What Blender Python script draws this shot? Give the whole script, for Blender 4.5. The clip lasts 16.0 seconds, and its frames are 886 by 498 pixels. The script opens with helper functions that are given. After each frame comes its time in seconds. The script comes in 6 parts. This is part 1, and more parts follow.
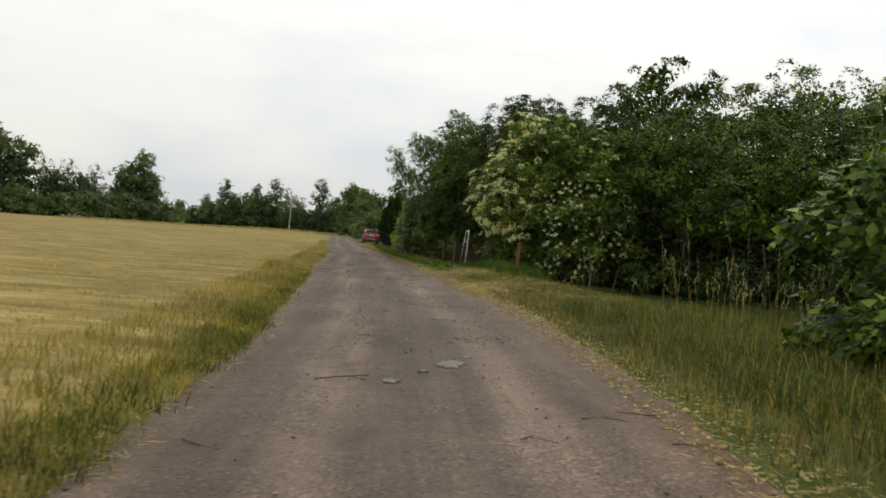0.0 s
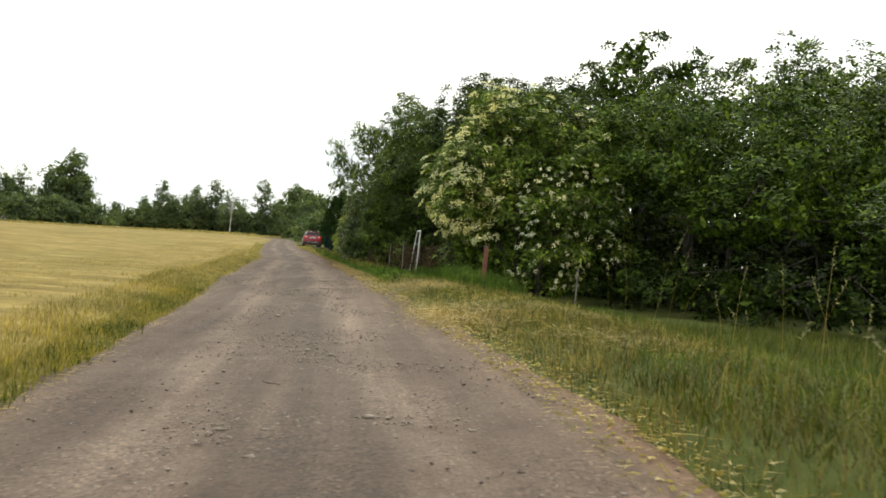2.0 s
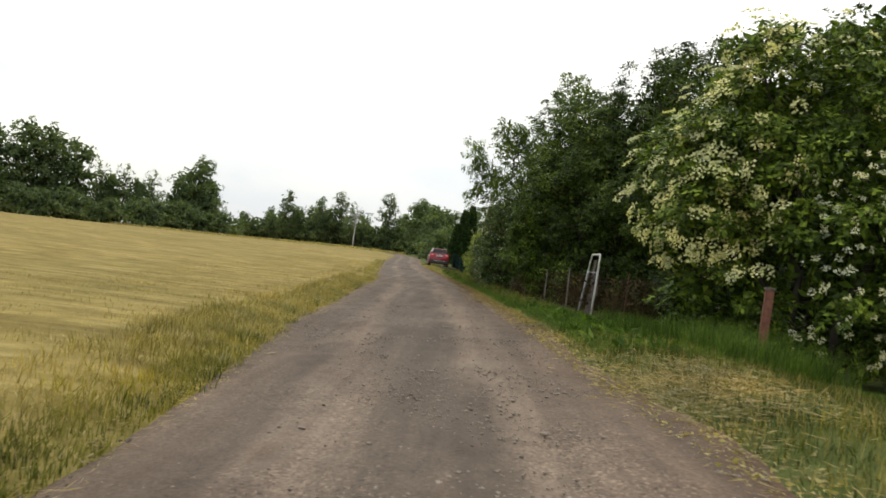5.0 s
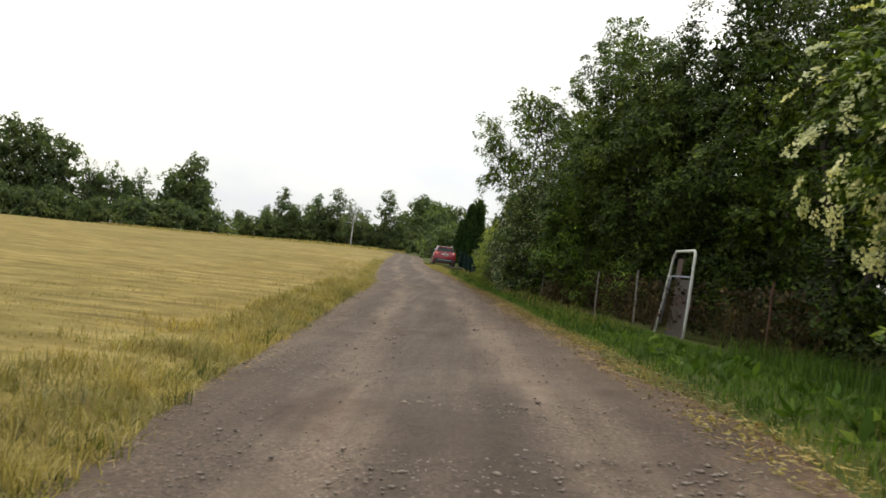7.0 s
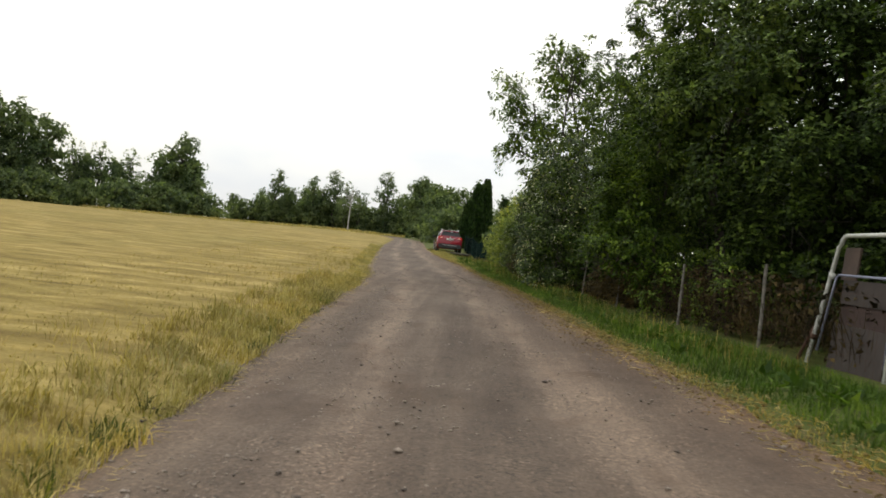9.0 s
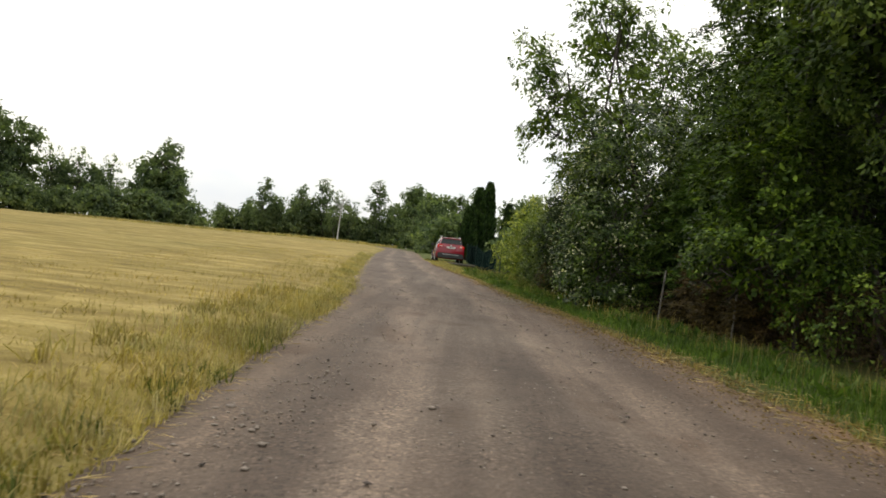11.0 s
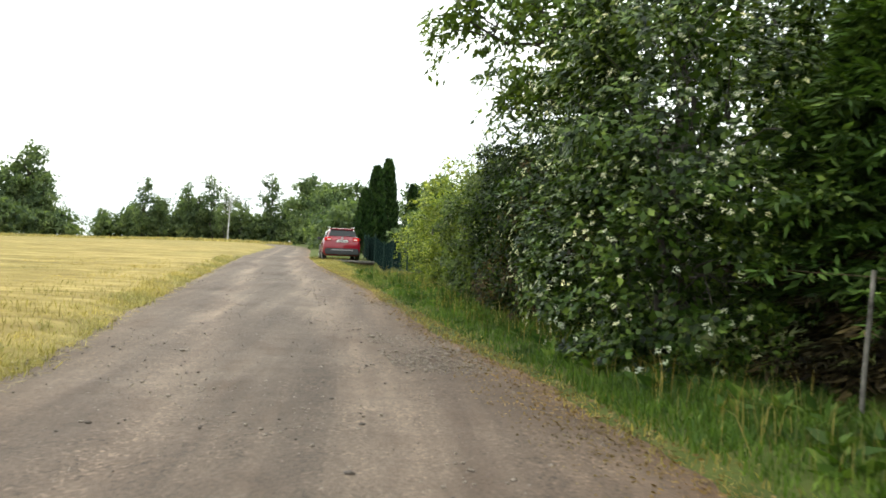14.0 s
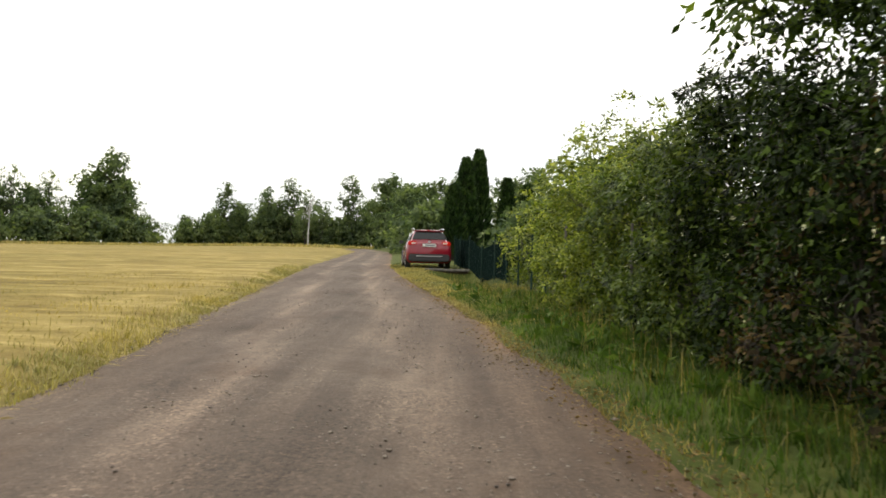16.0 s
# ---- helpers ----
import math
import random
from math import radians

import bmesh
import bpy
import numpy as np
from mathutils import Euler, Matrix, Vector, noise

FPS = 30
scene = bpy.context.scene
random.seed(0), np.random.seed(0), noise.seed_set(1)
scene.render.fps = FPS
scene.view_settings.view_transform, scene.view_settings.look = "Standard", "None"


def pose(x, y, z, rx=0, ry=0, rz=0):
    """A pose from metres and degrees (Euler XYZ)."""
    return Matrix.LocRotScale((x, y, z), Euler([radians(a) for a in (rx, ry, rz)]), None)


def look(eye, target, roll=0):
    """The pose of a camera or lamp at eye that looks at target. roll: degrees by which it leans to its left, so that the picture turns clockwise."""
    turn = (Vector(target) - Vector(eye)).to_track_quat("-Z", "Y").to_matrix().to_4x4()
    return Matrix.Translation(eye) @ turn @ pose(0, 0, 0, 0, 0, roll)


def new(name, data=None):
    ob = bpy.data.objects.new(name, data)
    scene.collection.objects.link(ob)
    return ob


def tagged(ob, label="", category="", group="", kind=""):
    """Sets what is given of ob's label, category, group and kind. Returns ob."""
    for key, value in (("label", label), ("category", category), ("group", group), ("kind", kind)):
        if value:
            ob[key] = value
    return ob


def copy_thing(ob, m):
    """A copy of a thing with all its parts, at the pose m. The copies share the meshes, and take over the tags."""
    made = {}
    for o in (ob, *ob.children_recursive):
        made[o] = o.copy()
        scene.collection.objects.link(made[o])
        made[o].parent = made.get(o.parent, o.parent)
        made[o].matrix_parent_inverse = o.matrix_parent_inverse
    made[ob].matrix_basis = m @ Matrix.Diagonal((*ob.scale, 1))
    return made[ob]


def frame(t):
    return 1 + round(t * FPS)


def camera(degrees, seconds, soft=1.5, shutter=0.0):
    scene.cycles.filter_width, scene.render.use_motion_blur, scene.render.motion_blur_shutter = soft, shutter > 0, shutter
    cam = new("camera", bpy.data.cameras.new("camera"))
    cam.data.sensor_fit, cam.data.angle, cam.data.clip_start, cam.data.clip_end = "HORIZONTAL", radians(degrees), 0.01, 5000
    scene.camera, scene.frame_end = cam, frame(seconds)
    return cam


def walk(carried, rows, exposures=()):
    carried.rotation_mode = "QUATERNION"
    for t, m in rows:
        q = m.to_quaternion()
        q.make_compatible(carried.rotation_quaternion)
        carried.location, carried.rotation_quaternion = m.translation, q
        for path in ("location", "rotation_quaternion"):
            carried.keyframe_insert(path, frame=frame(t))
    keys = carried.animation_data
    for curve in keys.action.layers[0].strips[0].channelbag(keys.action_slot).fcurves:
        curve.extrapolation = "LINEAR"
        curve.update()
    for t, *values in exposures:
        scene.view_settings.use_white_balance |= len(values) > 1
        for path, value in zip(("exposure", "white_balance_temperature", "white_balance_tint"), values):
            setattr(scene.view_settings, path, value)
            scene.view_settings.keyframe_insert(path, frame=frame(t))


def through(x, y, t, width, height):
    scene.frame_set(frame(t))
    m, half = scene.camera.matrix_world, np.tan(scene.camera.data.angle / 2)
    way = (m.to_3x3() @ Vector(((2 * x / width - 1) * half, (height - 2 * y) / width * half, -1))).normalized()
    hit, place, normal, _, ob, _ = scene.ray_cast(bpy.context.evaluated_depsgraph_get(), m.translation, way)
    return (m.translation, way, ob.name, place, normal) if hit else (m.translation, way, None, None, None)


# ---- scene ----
# the walk: a car rolls along the farm track at about four metres a second
cam = camera(51.2, 16.0, soft=1.7, shutter=0.2)
PATH = [
    (0, (1.595, 4.498, 1.149), (1.692, 6.495, 1.138), 4.4),
    (0.5, (1.68, 6.512, 1.116), (1.849, 8.505, 1.097), 5.0),
    (1, (1.831, 8.399, 1.15), (2.041, 10.387, 1.136), 3.5),
    (1.5, (1.959, 10.25, 1.16), (2.186, 12.237, 1.166), 3.3),
    (2, (2.016, 11.998, 1.152), (2.224, 13.987, 1.155), 4.1),
    (2.5, (2.026, 13.953, 1.174), (2.165, 15.948, 1.17), 4.1),
    (3, (1.914, 15.931, 1.183), (1.974, 17.93, 1.183), 5.3),
    (3.5, (1.741, 18.025, 1.185), (1.729, 20.025, 1.194), 5.5),
    (4, (1.515, 19.963, 1.195), (1.474, 21.962, 1.211), 6.3),
    (4.5, (1.394, 21.877, 1.208), (1.346, 23.876, 1.219), 6.2),
    (5, (1.235, 23.607, 1.233), (1.177, 25.606, 1.255), 6.6),
    (5.2, (1.189, 24.364, 1.239), (1.121, 26.363, 1.267), 6.7),
    (7.3, (0.391, 33.257, 1.224), (0.336, 35.256, 1.237), 6.1),
    (7.5, (0.335, 33.944, 1.231), (0.285, 35.943, 1.239), 6.2),
    (8, (0.175, 35.943, 1.264), (0.125, 37.942, 1.256), 5.8),
    (8.5, (0.012, 37.879, 1.262), (-0.035, 39.878, 1.258), 6.3),
    (9, (-0.163, 39.881, 1.232), (-0.213, 41.881, 1.217), 6.1),
    (9.2, (-0.23, 40.616, 1.258), (-0.284, 42.616, 1.274), 5.8),
    (11.3, (-0.913, 49.275, 0.945), (-0.935, 51.275, 0.959), 6.7),
    (11.5, (-0.915, 50.07, 0.955), (-0.912, 52.07, 0.977), 6.7),
    (12, (-0.829, 52.059, 1.012), (-0.728, 54.056, 1.029), 5.2),
    (12.5, (-0.667, 54.072, 1.063), (-0.475, 56.063, 1.083), 3.5),
    (13, (-0.5, 56.101, 1.08), (-0.274, 58.088, 1.085), 3.1),
    (13.5, (-0.388, 58.379, 1.119), (-0.179, 60.368, 1.143), 2.7),
    (14, (-0.33, 60.689, 1.157), (-0.159, 62.682, 1.164), 2.5),
    (14.5, (-0.346, 62.885, 1.166), (-0.22, 64.881, 1.175), 2.4),
    (15, (-0.417, 64.976, 1.179), (-0.34, 66.974, 1.185), 2.4),
    (15.5, (-0.539, 66.862, 1.206), (-0.509, 68.861, 1.216), 2.3),
    (16, (-0.73, 68.646, 1.274), (-0.735, 70.646, 1.278), 1.5),
]
# the lens brightens and darkens its picture on the way
EXPOSURES = [(0.0, -0.6, 6500, 10), (0.5, -0.42, 6500, 9), (1.0, -0.09, 6600, 7), (2.0, 0.06, 6650, 7), (3.5, 0.01, 6600, 7), (4.0, -0.24, 6550, 8), (5.0, -0.24, 6550, 9), (8.0, -0.24, 6600, 10), (9.0, -0.24, 6600, 10), (11.5, -0.14, 6600, 10), (12.5, -0.09, 6600, 10), (13.0, 0.51, 6300, 5), (14.5, 0.66, 6250, 4), (15.0, 0.41, 6300, 5), (15.6, 0.16, 6600, 8), (16.0, 0.06, 6700, 10)]
walk(cam, [(t, look(eye, target, roll)) for t, eye, target, roll in PATH], EXPOSURES)

# ---- sky and light: bright overcast, a veiled sun ----
SUN_UP, SUN_TURN = radians(32), radians(27)
world = bpy.data.worlds.new("overcast_sky")
scene.world = world
world.use_nodes = True
wn, wl = world.node_tree.nodes, world.node_tree.links
wn.clear()
w_out = wn.new("ShaderNodeOutputWorld")
w_bg = wn.new("ShaderNodeBackground")
w_sky = wn.new("ShaderNodeTexSky")
w_sky.sky_type = "NISHITA"
w_sky.sun_disc = False
w_sky.sun_elevation, w_sky.sun_rotation = SUN_UP, SUN_TURN
w_co = wn.new("ShaderNodeTexCoord")
w_map = wn.new("ShaderNodeMapping")
w_map.inputs["Scale"].default_value = (1.0, 1.0, 2.6)
w_noise = wn.new("ShaderNodeTexNoise")
w_noise.inputs["Scale"].default_value = 2.2
w_noise.inputs["Detail"].default_value = 5
w_noise.inputs["Roughness"].default_value = 0.55
w_ramp = wn.new("ShaderNodeValToRGB")
w_ramp.color_ramp.elements[0].position, w_ramp.color_ramp.elements[0].color = 0.36, (0.88, 0.92, 0.97, 1)
w_ramp.color_ramp.elements[1].position, w_ramp.color_ramp.elements[1].color = 0.56, (1.14, 1.12, 1.05, 1)
w_scale = wn.new("ShaderNodeVectorMath")
w_scale.operation = "SCALE"
w_scale.inputs["Scale"].default_value = 0.10
w_mix = wn.new("ShaderNodeMix")
w_mix.data_type = "RGBA"
w_mix.inputs["Factor"].default_value = 0.88
wl.new(w_co.outputs["Generated"], w_map.inputs["Vector"])
wl.new(w_map.outputs["Vector"], w_noise.inputs["Vector"])
wl.new(w_noise.outputs["Fac"], w_ramp.inputs["Fac"])
wl.new(w_sky.outputs["Color"], w_scale.inputs[0])
wl.new(w_scale.outputs["Vector"], w_mix.inputs[6])
wl.new(w_ramp.outputs["Color"], w_mix.inputs[7])
w_sep = wn.new("ShaderNodeSeparateXYZ")
w_up = wn.new("ShaderNodeMath")
w_up.operation, w_up.use_clamp = "MAXIMUM", False
w_up.inputs[1].default_value = 0.0
w_grad = wn.new("ShaderNodeMath")
w_grad.operation = "MULTIPLY_ADD"
w_grad.inputs[1].default_value, w_grad.inputs[2].default_value = 1.5, 1.10
w_dome = wn.new("ShaderNodeVectorMath")
w_dome.operation = "SCALE"
wl.new(w_co.outputs["Generated"], w_sep.inputs[0])
wl.new(w_sep.outputs["Z"], w_up.inputs[0])
wl.new(w_up.outputs[0], w_grad.inputs[0])
wl.new(w_mix.outputs[2], w_dome.inputs[0])
wl.new(w_grad.outputs[0], w_dome.inputs["Scale"])
wl.new(w_dome.outputs["Vector"], w_bg.inputs["Color"])
w_bg.inputs["Strength"].default_value = 1.0
wl.new(w_bg.outputs["Background"], w_out.inputs["Surface"])

sun = new("sun", bpy.data.lights.new("sun", "SUN"))
sun.data.energy, sun.data.angle, sun.data.color = 0.8, radians(25), (1.0, 0.95, 0.86)
sun.matrix_world = look((math.sin(SUN_TURN) * 96, math.cos(SUN_TURN) * 96, 60), (0, 0, 0))


# ---- materials ----
def material(name):
    m = bpy.data.materials.new(name)
    m.use_nodes = True
    n = m.node_tree.nodes
    return m, n, m.node_tree.links, n["Principled BSDF"]


def ramp(n, stops):
    r = n.new("ShaderNodeValToRGB")
    while len(r.color_ramp.elements) < len(stops):
        r.color_ramp.elements.new(0.5)
    for e, (p, c) in zip(r.color_ramp.elements, stops):
        e.position, e.color = p, (*c, 1)
    return r


def noise_node(n, l, scale, detail=4, rough=0.6, stretch=None, turn=0.0):
    co = n.new("ShaderNodeTexCoord")
    t = n.new("ShaderNodeTexNoise")
    t.inputs["Scale"].default_value, t.inputs["Detail"].default_value, t.inputs["Roughness"].default_value = scale, detail, rough
    if stretch:
        mp = n.new("ShaderNodeMapping")
        mp.inputs["Scale"].default_value = stretch
        mp.inputs["Rotation"].default_value = (0, 0, turn)
        l.new(co.outputs["Object"], mp.inputs["Vector"])
        l.new(mp.outputs["Vector"], t.inputs["Vector"])
    else:
        l.new(co.outputs["Object"], t.inputs["Vector"])
    return t


def blend(n, l, fac, a, b, mode="MIX"):
    x = n.new("ShaderNodeMix")
    x.data_type, x.blend_type = "RGBA", mode
    for value, socket in ((fac, x.inputs["Factor"]), (a, x.inputs[6]), (b, x.inputs[7])):
        if isinstance(value, bpy.types.NodeSocket):
            l.new(value, socket)
        elif isinstance(value, tuple):
            socket.default_value = (*value, 1)
        else:
            socket.default_value = value
    return x.outputs[2]


def bumped(n, l, bsdf, sources):
    last = None
    for height, strength, distance in sources:
        b = n.new("ShaderNodeBump")
        b.inputs["Strength"].default_value, b.inputs["Distance"].default_value = strength, distance
        l.new(height, b.inputs["Height"])
        if last:
            l.new(last, b.inputs["Normal"])
        last = b.outputs["Normal"]
    l.new(last, bsdf.inputs["Normal"])


def leaf_material(name, dark, mid, light, through=0.35, gloss=0.45, patch=0.6, sheen=0.14, patch_shade=0.75):
    """Leaves: each its own tone, patches of fresher growth, dark boughs with shade painted in, and light that passes
    through.
    """
    m, n, l, p = material(name)
    geo = n.new("ShaderNodeNewGeometry")
    r = ramp(n, [(0.0, dark), (0.55, mid), (1.0, light)])
    l.new(geo.outputs["Random Per Island"], r.inputs["Fac"])
    big = noise_node(n, l, patch, 2)
    fresh = ramp(n, [(0.35, (0.72, 0.78, 0.75)), (0.65, (1.25, 1.18, 0.95))])
    l.new(big.outputs["Fac"], fresh.inputs["Fac"])
    colour = blend(n, l, 1.0, r.outputs["Color"], fresh.outputs["Color"], "MULTIPLY")
    # dark bough patches: the shade between clumps is painted into the leaf colour
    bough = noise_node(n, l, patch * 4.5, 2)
    tone = ramp(n, [(0.34, (patch_shade, patch_shade * 1.03, patch_shade * 1.1)), (0.64, (1.82 - patch_shade, 1.78 - patch_shade, 1.62 - patch_shade))])
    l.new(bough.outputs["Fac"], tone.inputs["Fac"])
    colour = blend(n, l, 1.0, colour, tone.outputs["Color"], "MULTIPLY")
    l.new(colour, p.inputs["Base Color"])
    p.inputs["Roughness"].default_value = gloss
    p.inputs["Specular IOR Level"].default_value = sheen
    tr = n.new("ShaderNodeBsdfTranslucent")
    lift = blend(n, l, 1.0, colour, (1.25, 1.35, 0.6), "MULTIPLY")
    l.new(lift, tr.inputs["Color"])
    mix = n.new("ShaderNodeMixShader")
    mix.inputs["Fac"].default_value = through
    l.new(p.outputs["BSDF"], mix.inputs[1])
    l.new(tr.outputs["BSDF"], mix.inputs[2])
    l.new(mix.outputs["Shader"], n["Material Output"].inputs["Surface"])
    return m


def plain_material(name, a, b, scale=8.0, rough=0.7, metal=0.0, bump=0.15, distance=0.01):
    """A worn surface: two tones mixed by grain, with fine relief."""
    m, n, l, p = material(name)
    t = noise_node(n, l, scale, 6, 0.65)
    f = noise_node(n, l, scale * 7, 3, 0.6)
    c1 = ramp(n, [(0.3, a), (0.7, b)])
    l.new(t.outputs["Fac"], c1.inputs["Fac"])
    l.new(c1.outputs["Color"], p.inputs["Base Color"])
    p.inputs["Roughness"].default_value, p.inputs["Metallic"].default_value = rough, metal
    if bump:
        bumped(n, l, p, [(t.outputs["Fac"], bump, distance), (f.outputs["Fac"], bump, distance * 0.3)])
    return m


ELDER = leaf_material("elder_leaves", (0.024, 0.046, 0.006), (0.070, 0.116, 0.016), (0.180, 0.244, 0.040), 0.22, 0.5, patch_shade=0.36)
BUSH = leaf_material("bush_leaves", (0.010, 0.022, 0.002), (0.036, 0.068, 0.007), (0.115, 0.172, 0.022), 0.16, 0.5, 0.6, 0.09, patch_shade=0.36)
DARK = leaf_material("dark_tree_leaves", (0.006, 0.013, 0.002), (0.026, 0.047, 0.009), (0.084, 0.126, 0.030), 0.12, 0.55, 0.6, 0.08, patch_shade=0.38)
CHERRY = leaf_material("cherry_leaves", (0.034, 0.060, 0.010), (0.080, 0.126, 0.021), (0.155, 0.212, 0.042), 0.35, 0.5, patch_shade=0.38)
DOGWOOD = leaf_material("dogwood_leaves", (0.008, 0.018, 0.003), (0.036, 0.068, 0.011), (0.125, 0.176, 0.040), 0.16, 0.42, 0.6, 0.14, patch_shade=0.34)
CONIFER = leaf_material("conifer_sprays", (0.024, 0.048, 0.010), (0.058, 0.108, 0.024), (0.125, 0.190, 0.046), 0.2, 0.55, patch_shade=0.38)
WITHERED = leaf_material("withered_sprays", (0.030, 0.021, 0.010), (0.070, 0.050, 0.024), (0.135, 0.100, 0.050), 0.2, 0.6, patch_shade=0.42)
DEAD = leaf_material("dead_brown_sprays", (0.012, 0.009, 0.005), (0.036, 0.027, 0.014), (0.080, 0.062, 0.032), 0.12, 0.8, patch_shade=0.38)
RUSSET = leaf_material("withered_russet_leaves", (0.012, 0.008, 0.003), (0.050, 0.032, 0.012), (0.110, 0.075, 0.028), 0.2, 0.7, patch_shade=0.38)
# near-black green: shade of hedge and undergrowth is put into this colour
SHADED_HEDGE = leaf_material("shaded_hedge_leaves", (0.004, 0.010, 0.001), (0.016, 0.031, 0.004), (0.054, 0.086, 0.010), 0.12, 0.5, 0.6, 0.08, patch_shade=0.38)
LIGHT_HEDGE = leaf_material("light_hedge_leaves", (0.028, 0.048, 0.007), (0.070, 0.105, 0.017), (0.160, 0.200, 0.042), 0.28, 0.5, patch_shade=0.38)
YELLOWISH = leaf_material("yellow_green_leaves", (0.056, 0.084, 0.012), (0.160, 0.200, 0.032), (0.320, 0.350, 0.068), 0.4, patch_shade=0.38)
THUJA = leaf_material("thuja_sprays", (0.010, 0.024, 0.008), (0.026, 0.054, 0.018), (0.060, 0.100, 0.034), 0.15, 0.6, patch_shade=0.38)
# distance haze is mixed into these paler, greyer leaf greens
FAR_A = leaf_material("hazed_far_tree_leaves", (0.056, 0.084, 0.046), (0.100, 0.138, 0.076), (0.160, 0.202, 0.114), 0.5, 0.7, 0.15, patch_shade=0.6)
FAR_B = leaf_material("hazed_far_birch_leaves", (0.074, 0.106, 0.060), (0.120, 0.162, 0.090), (0.175, 0.222, 0.124), 0.5, 0.7, 0.15, patch_shade=0.65)
BARK = plain_material("grey_brown_bark", (0.018, 0.014, 0.011), (0.055, 0.045, 0.035), 9.0, 0.9, 0, 0.6, 0.03)
GRASS = leaf_material("verge_grass", (0.030, 0.046, 0.008), (0.066, 0.082, 0.016), (0.135, 0.136, 0.036), 0.32, 0.6, 0.5, patch_shade=0.55)
LUSH = leaf_material("lush_grass", (0.028, 0.060, 0.009), (0.064, 0.117, 0.019), (0.130, 0.186, 0.044), 0.36, 0.55, 0.5, patch_shade=0.55)
BROWN_GRASS = leaf_material("brown_grass", (0.060, 0.044, 0.016), (0.150, 0.112, 0.044), (0.280, 0.215, 0.095), 0.35, 0.6, 0.7)
DRY = leaf_material("dry_grass", (0.140, 0.108, 0.040), (0.255, 0.202, 0.080), (0.370, 0.305, 0.140), 0.4, 0.6, 0.3)
STUBBLE = leaf_material("stubble", (0.150, 0.112, 0.036), (0.240, 0.184, 0.066), (0.330, 0.262, 0.106), 0.5, 0.6, 0.15)
FIELD_GRASS = leaf_material("field_edge_grass", (0.125, 0.115, 0.028), (0.210, 0.182, 0.052), (0.320, 0.265, 0.095), 0.5, 0.6, 0.3)
PALE_DRY = leaf_material("pale_wilted_grass", (0.220, 0.182, 0.080), (0.335, 0.280, 0.135), (0.455, 0.390, 0.220), 0.35, 0.6, 0.6)
STRAW = leaf_material("straw", (0.240, 0.178, 0.080), (0.360, 0.275, 0.140), (0.470, 0.380, 0.220), 0.2, 0.5, 0.5)
# lighter leaf colour that paints the plum's sky-lit left flank
PLUM_LIT = leaf_material("lit_plum_leaves", (0.028, 0.050, 0.011), (0.080, 0.126, 0.029), (0.180, 0.242, 0.068), 0.24, 0.5, 0.6, 0.12, patch_shade=0.38)
APPLE = leaf_material("apple_leaves", (0.011, 0.022, 0.003), (0.034, 0.060, 0.008), (0.096, 0.138, 0.021), 0.20, 0.5, 0.6, 0.08, patch_shade=0.38)
CREAM = leaf_material("cream_flowers", (0.480, 0.490, 0.250), (0.620, 0.620, 0.380), (0.740, 0.735, 0.540), 0.25, 0.7, 0.5)
WHITE_FLOWER = leaf_material("white_flowers", (0.480, 0.490, 0.340), (0.610, 0.615, 0.480), (0.730, 0.725, 0.620), 0.2, 0.7, 0.5)


def ground_material():
    m, n, l, p = material("field_and_verge_soil")
    a = noise_node(n, l, 0.09, 5, 0.6, (1.0, 0.35, 1.0), radians(-28))
    b = noise_node(n, l, 1.3, 6, 0.7)
    c = noise_node(n, l, 22.0, 4, 0.7)
    rows = noise_node(n, l, 0.75, 6, 0.68, (0.45, 1.7, 1.0), radians(24))
    straw = ramp(n, [(0.36, (0.150, 0.110, 0.033)), (0.5, (0.236, 0.180, 0.058)), (0.64, (0.335, 0.264, 0.102))])
    l.new(rows.outputs["Fac"], straw.inputs["Fac"])
    green = ramp(n, [(0.45, (0.0, 0.0, 0.0)), (0.68, (0.5, 0.5, 0.5))])
    l.new(a.outputs["Fac"], green.inputs["Fac"])
    base = blend(n, l, green.outputs["Color"], straw.outputs["Color"], (0.118, 0.108, 0.029))
    fine = ramp(n, [(0.3, (0.68, 0.66, 0.60)), (0.7, (1.18, 1.18, 1.16))])
    l.new(b.outputs["Fac"], fine.inputs["Fac"])
    base = blend(n, l, 1.0, base, fine.outputs["Color"], "MULTIPLY")
    grain = ramp(n, [(0.3, (0.75, 0.74, 0.70)), (0.7, (1.15, 1.15, 1.12))])
    l.new(c.outputs["Fac"], grain.inputs["Fac"])
    base = blend(n, l, 1.0, base, grain.outputs["Color"], "MULTIPLY")
    # the grassy side of the track, by the verge attribute of the mesh
    at = n.new("ShaderNodeAttribute")
    at.attribute_name = "verge"
    turf = ramp(n, [(0.3, (0.028, 0.040, 0.008)), (0.5, (0.058, 0.072, 0.015)), (0.72, (0.108, 0.106, 0.030))])
    l.new(b.outputs["Fac"], turf.inputs["Fac"])
    base = blend(n, l, at.outputs["Fac"], base, turf.outputs["Color"])
    l.new(base, p.inputs["Base Color"])
    p.inputs["Roughness"].default_value = 0.95
    p.inputs["Specular IOR Level"].default_value = 0.1
    bumped(n, l, p, [(b.outputs["Fac"], 0.6, 0.12), (c.outputs["Fac"], 0.5, 0.03)])
    return m


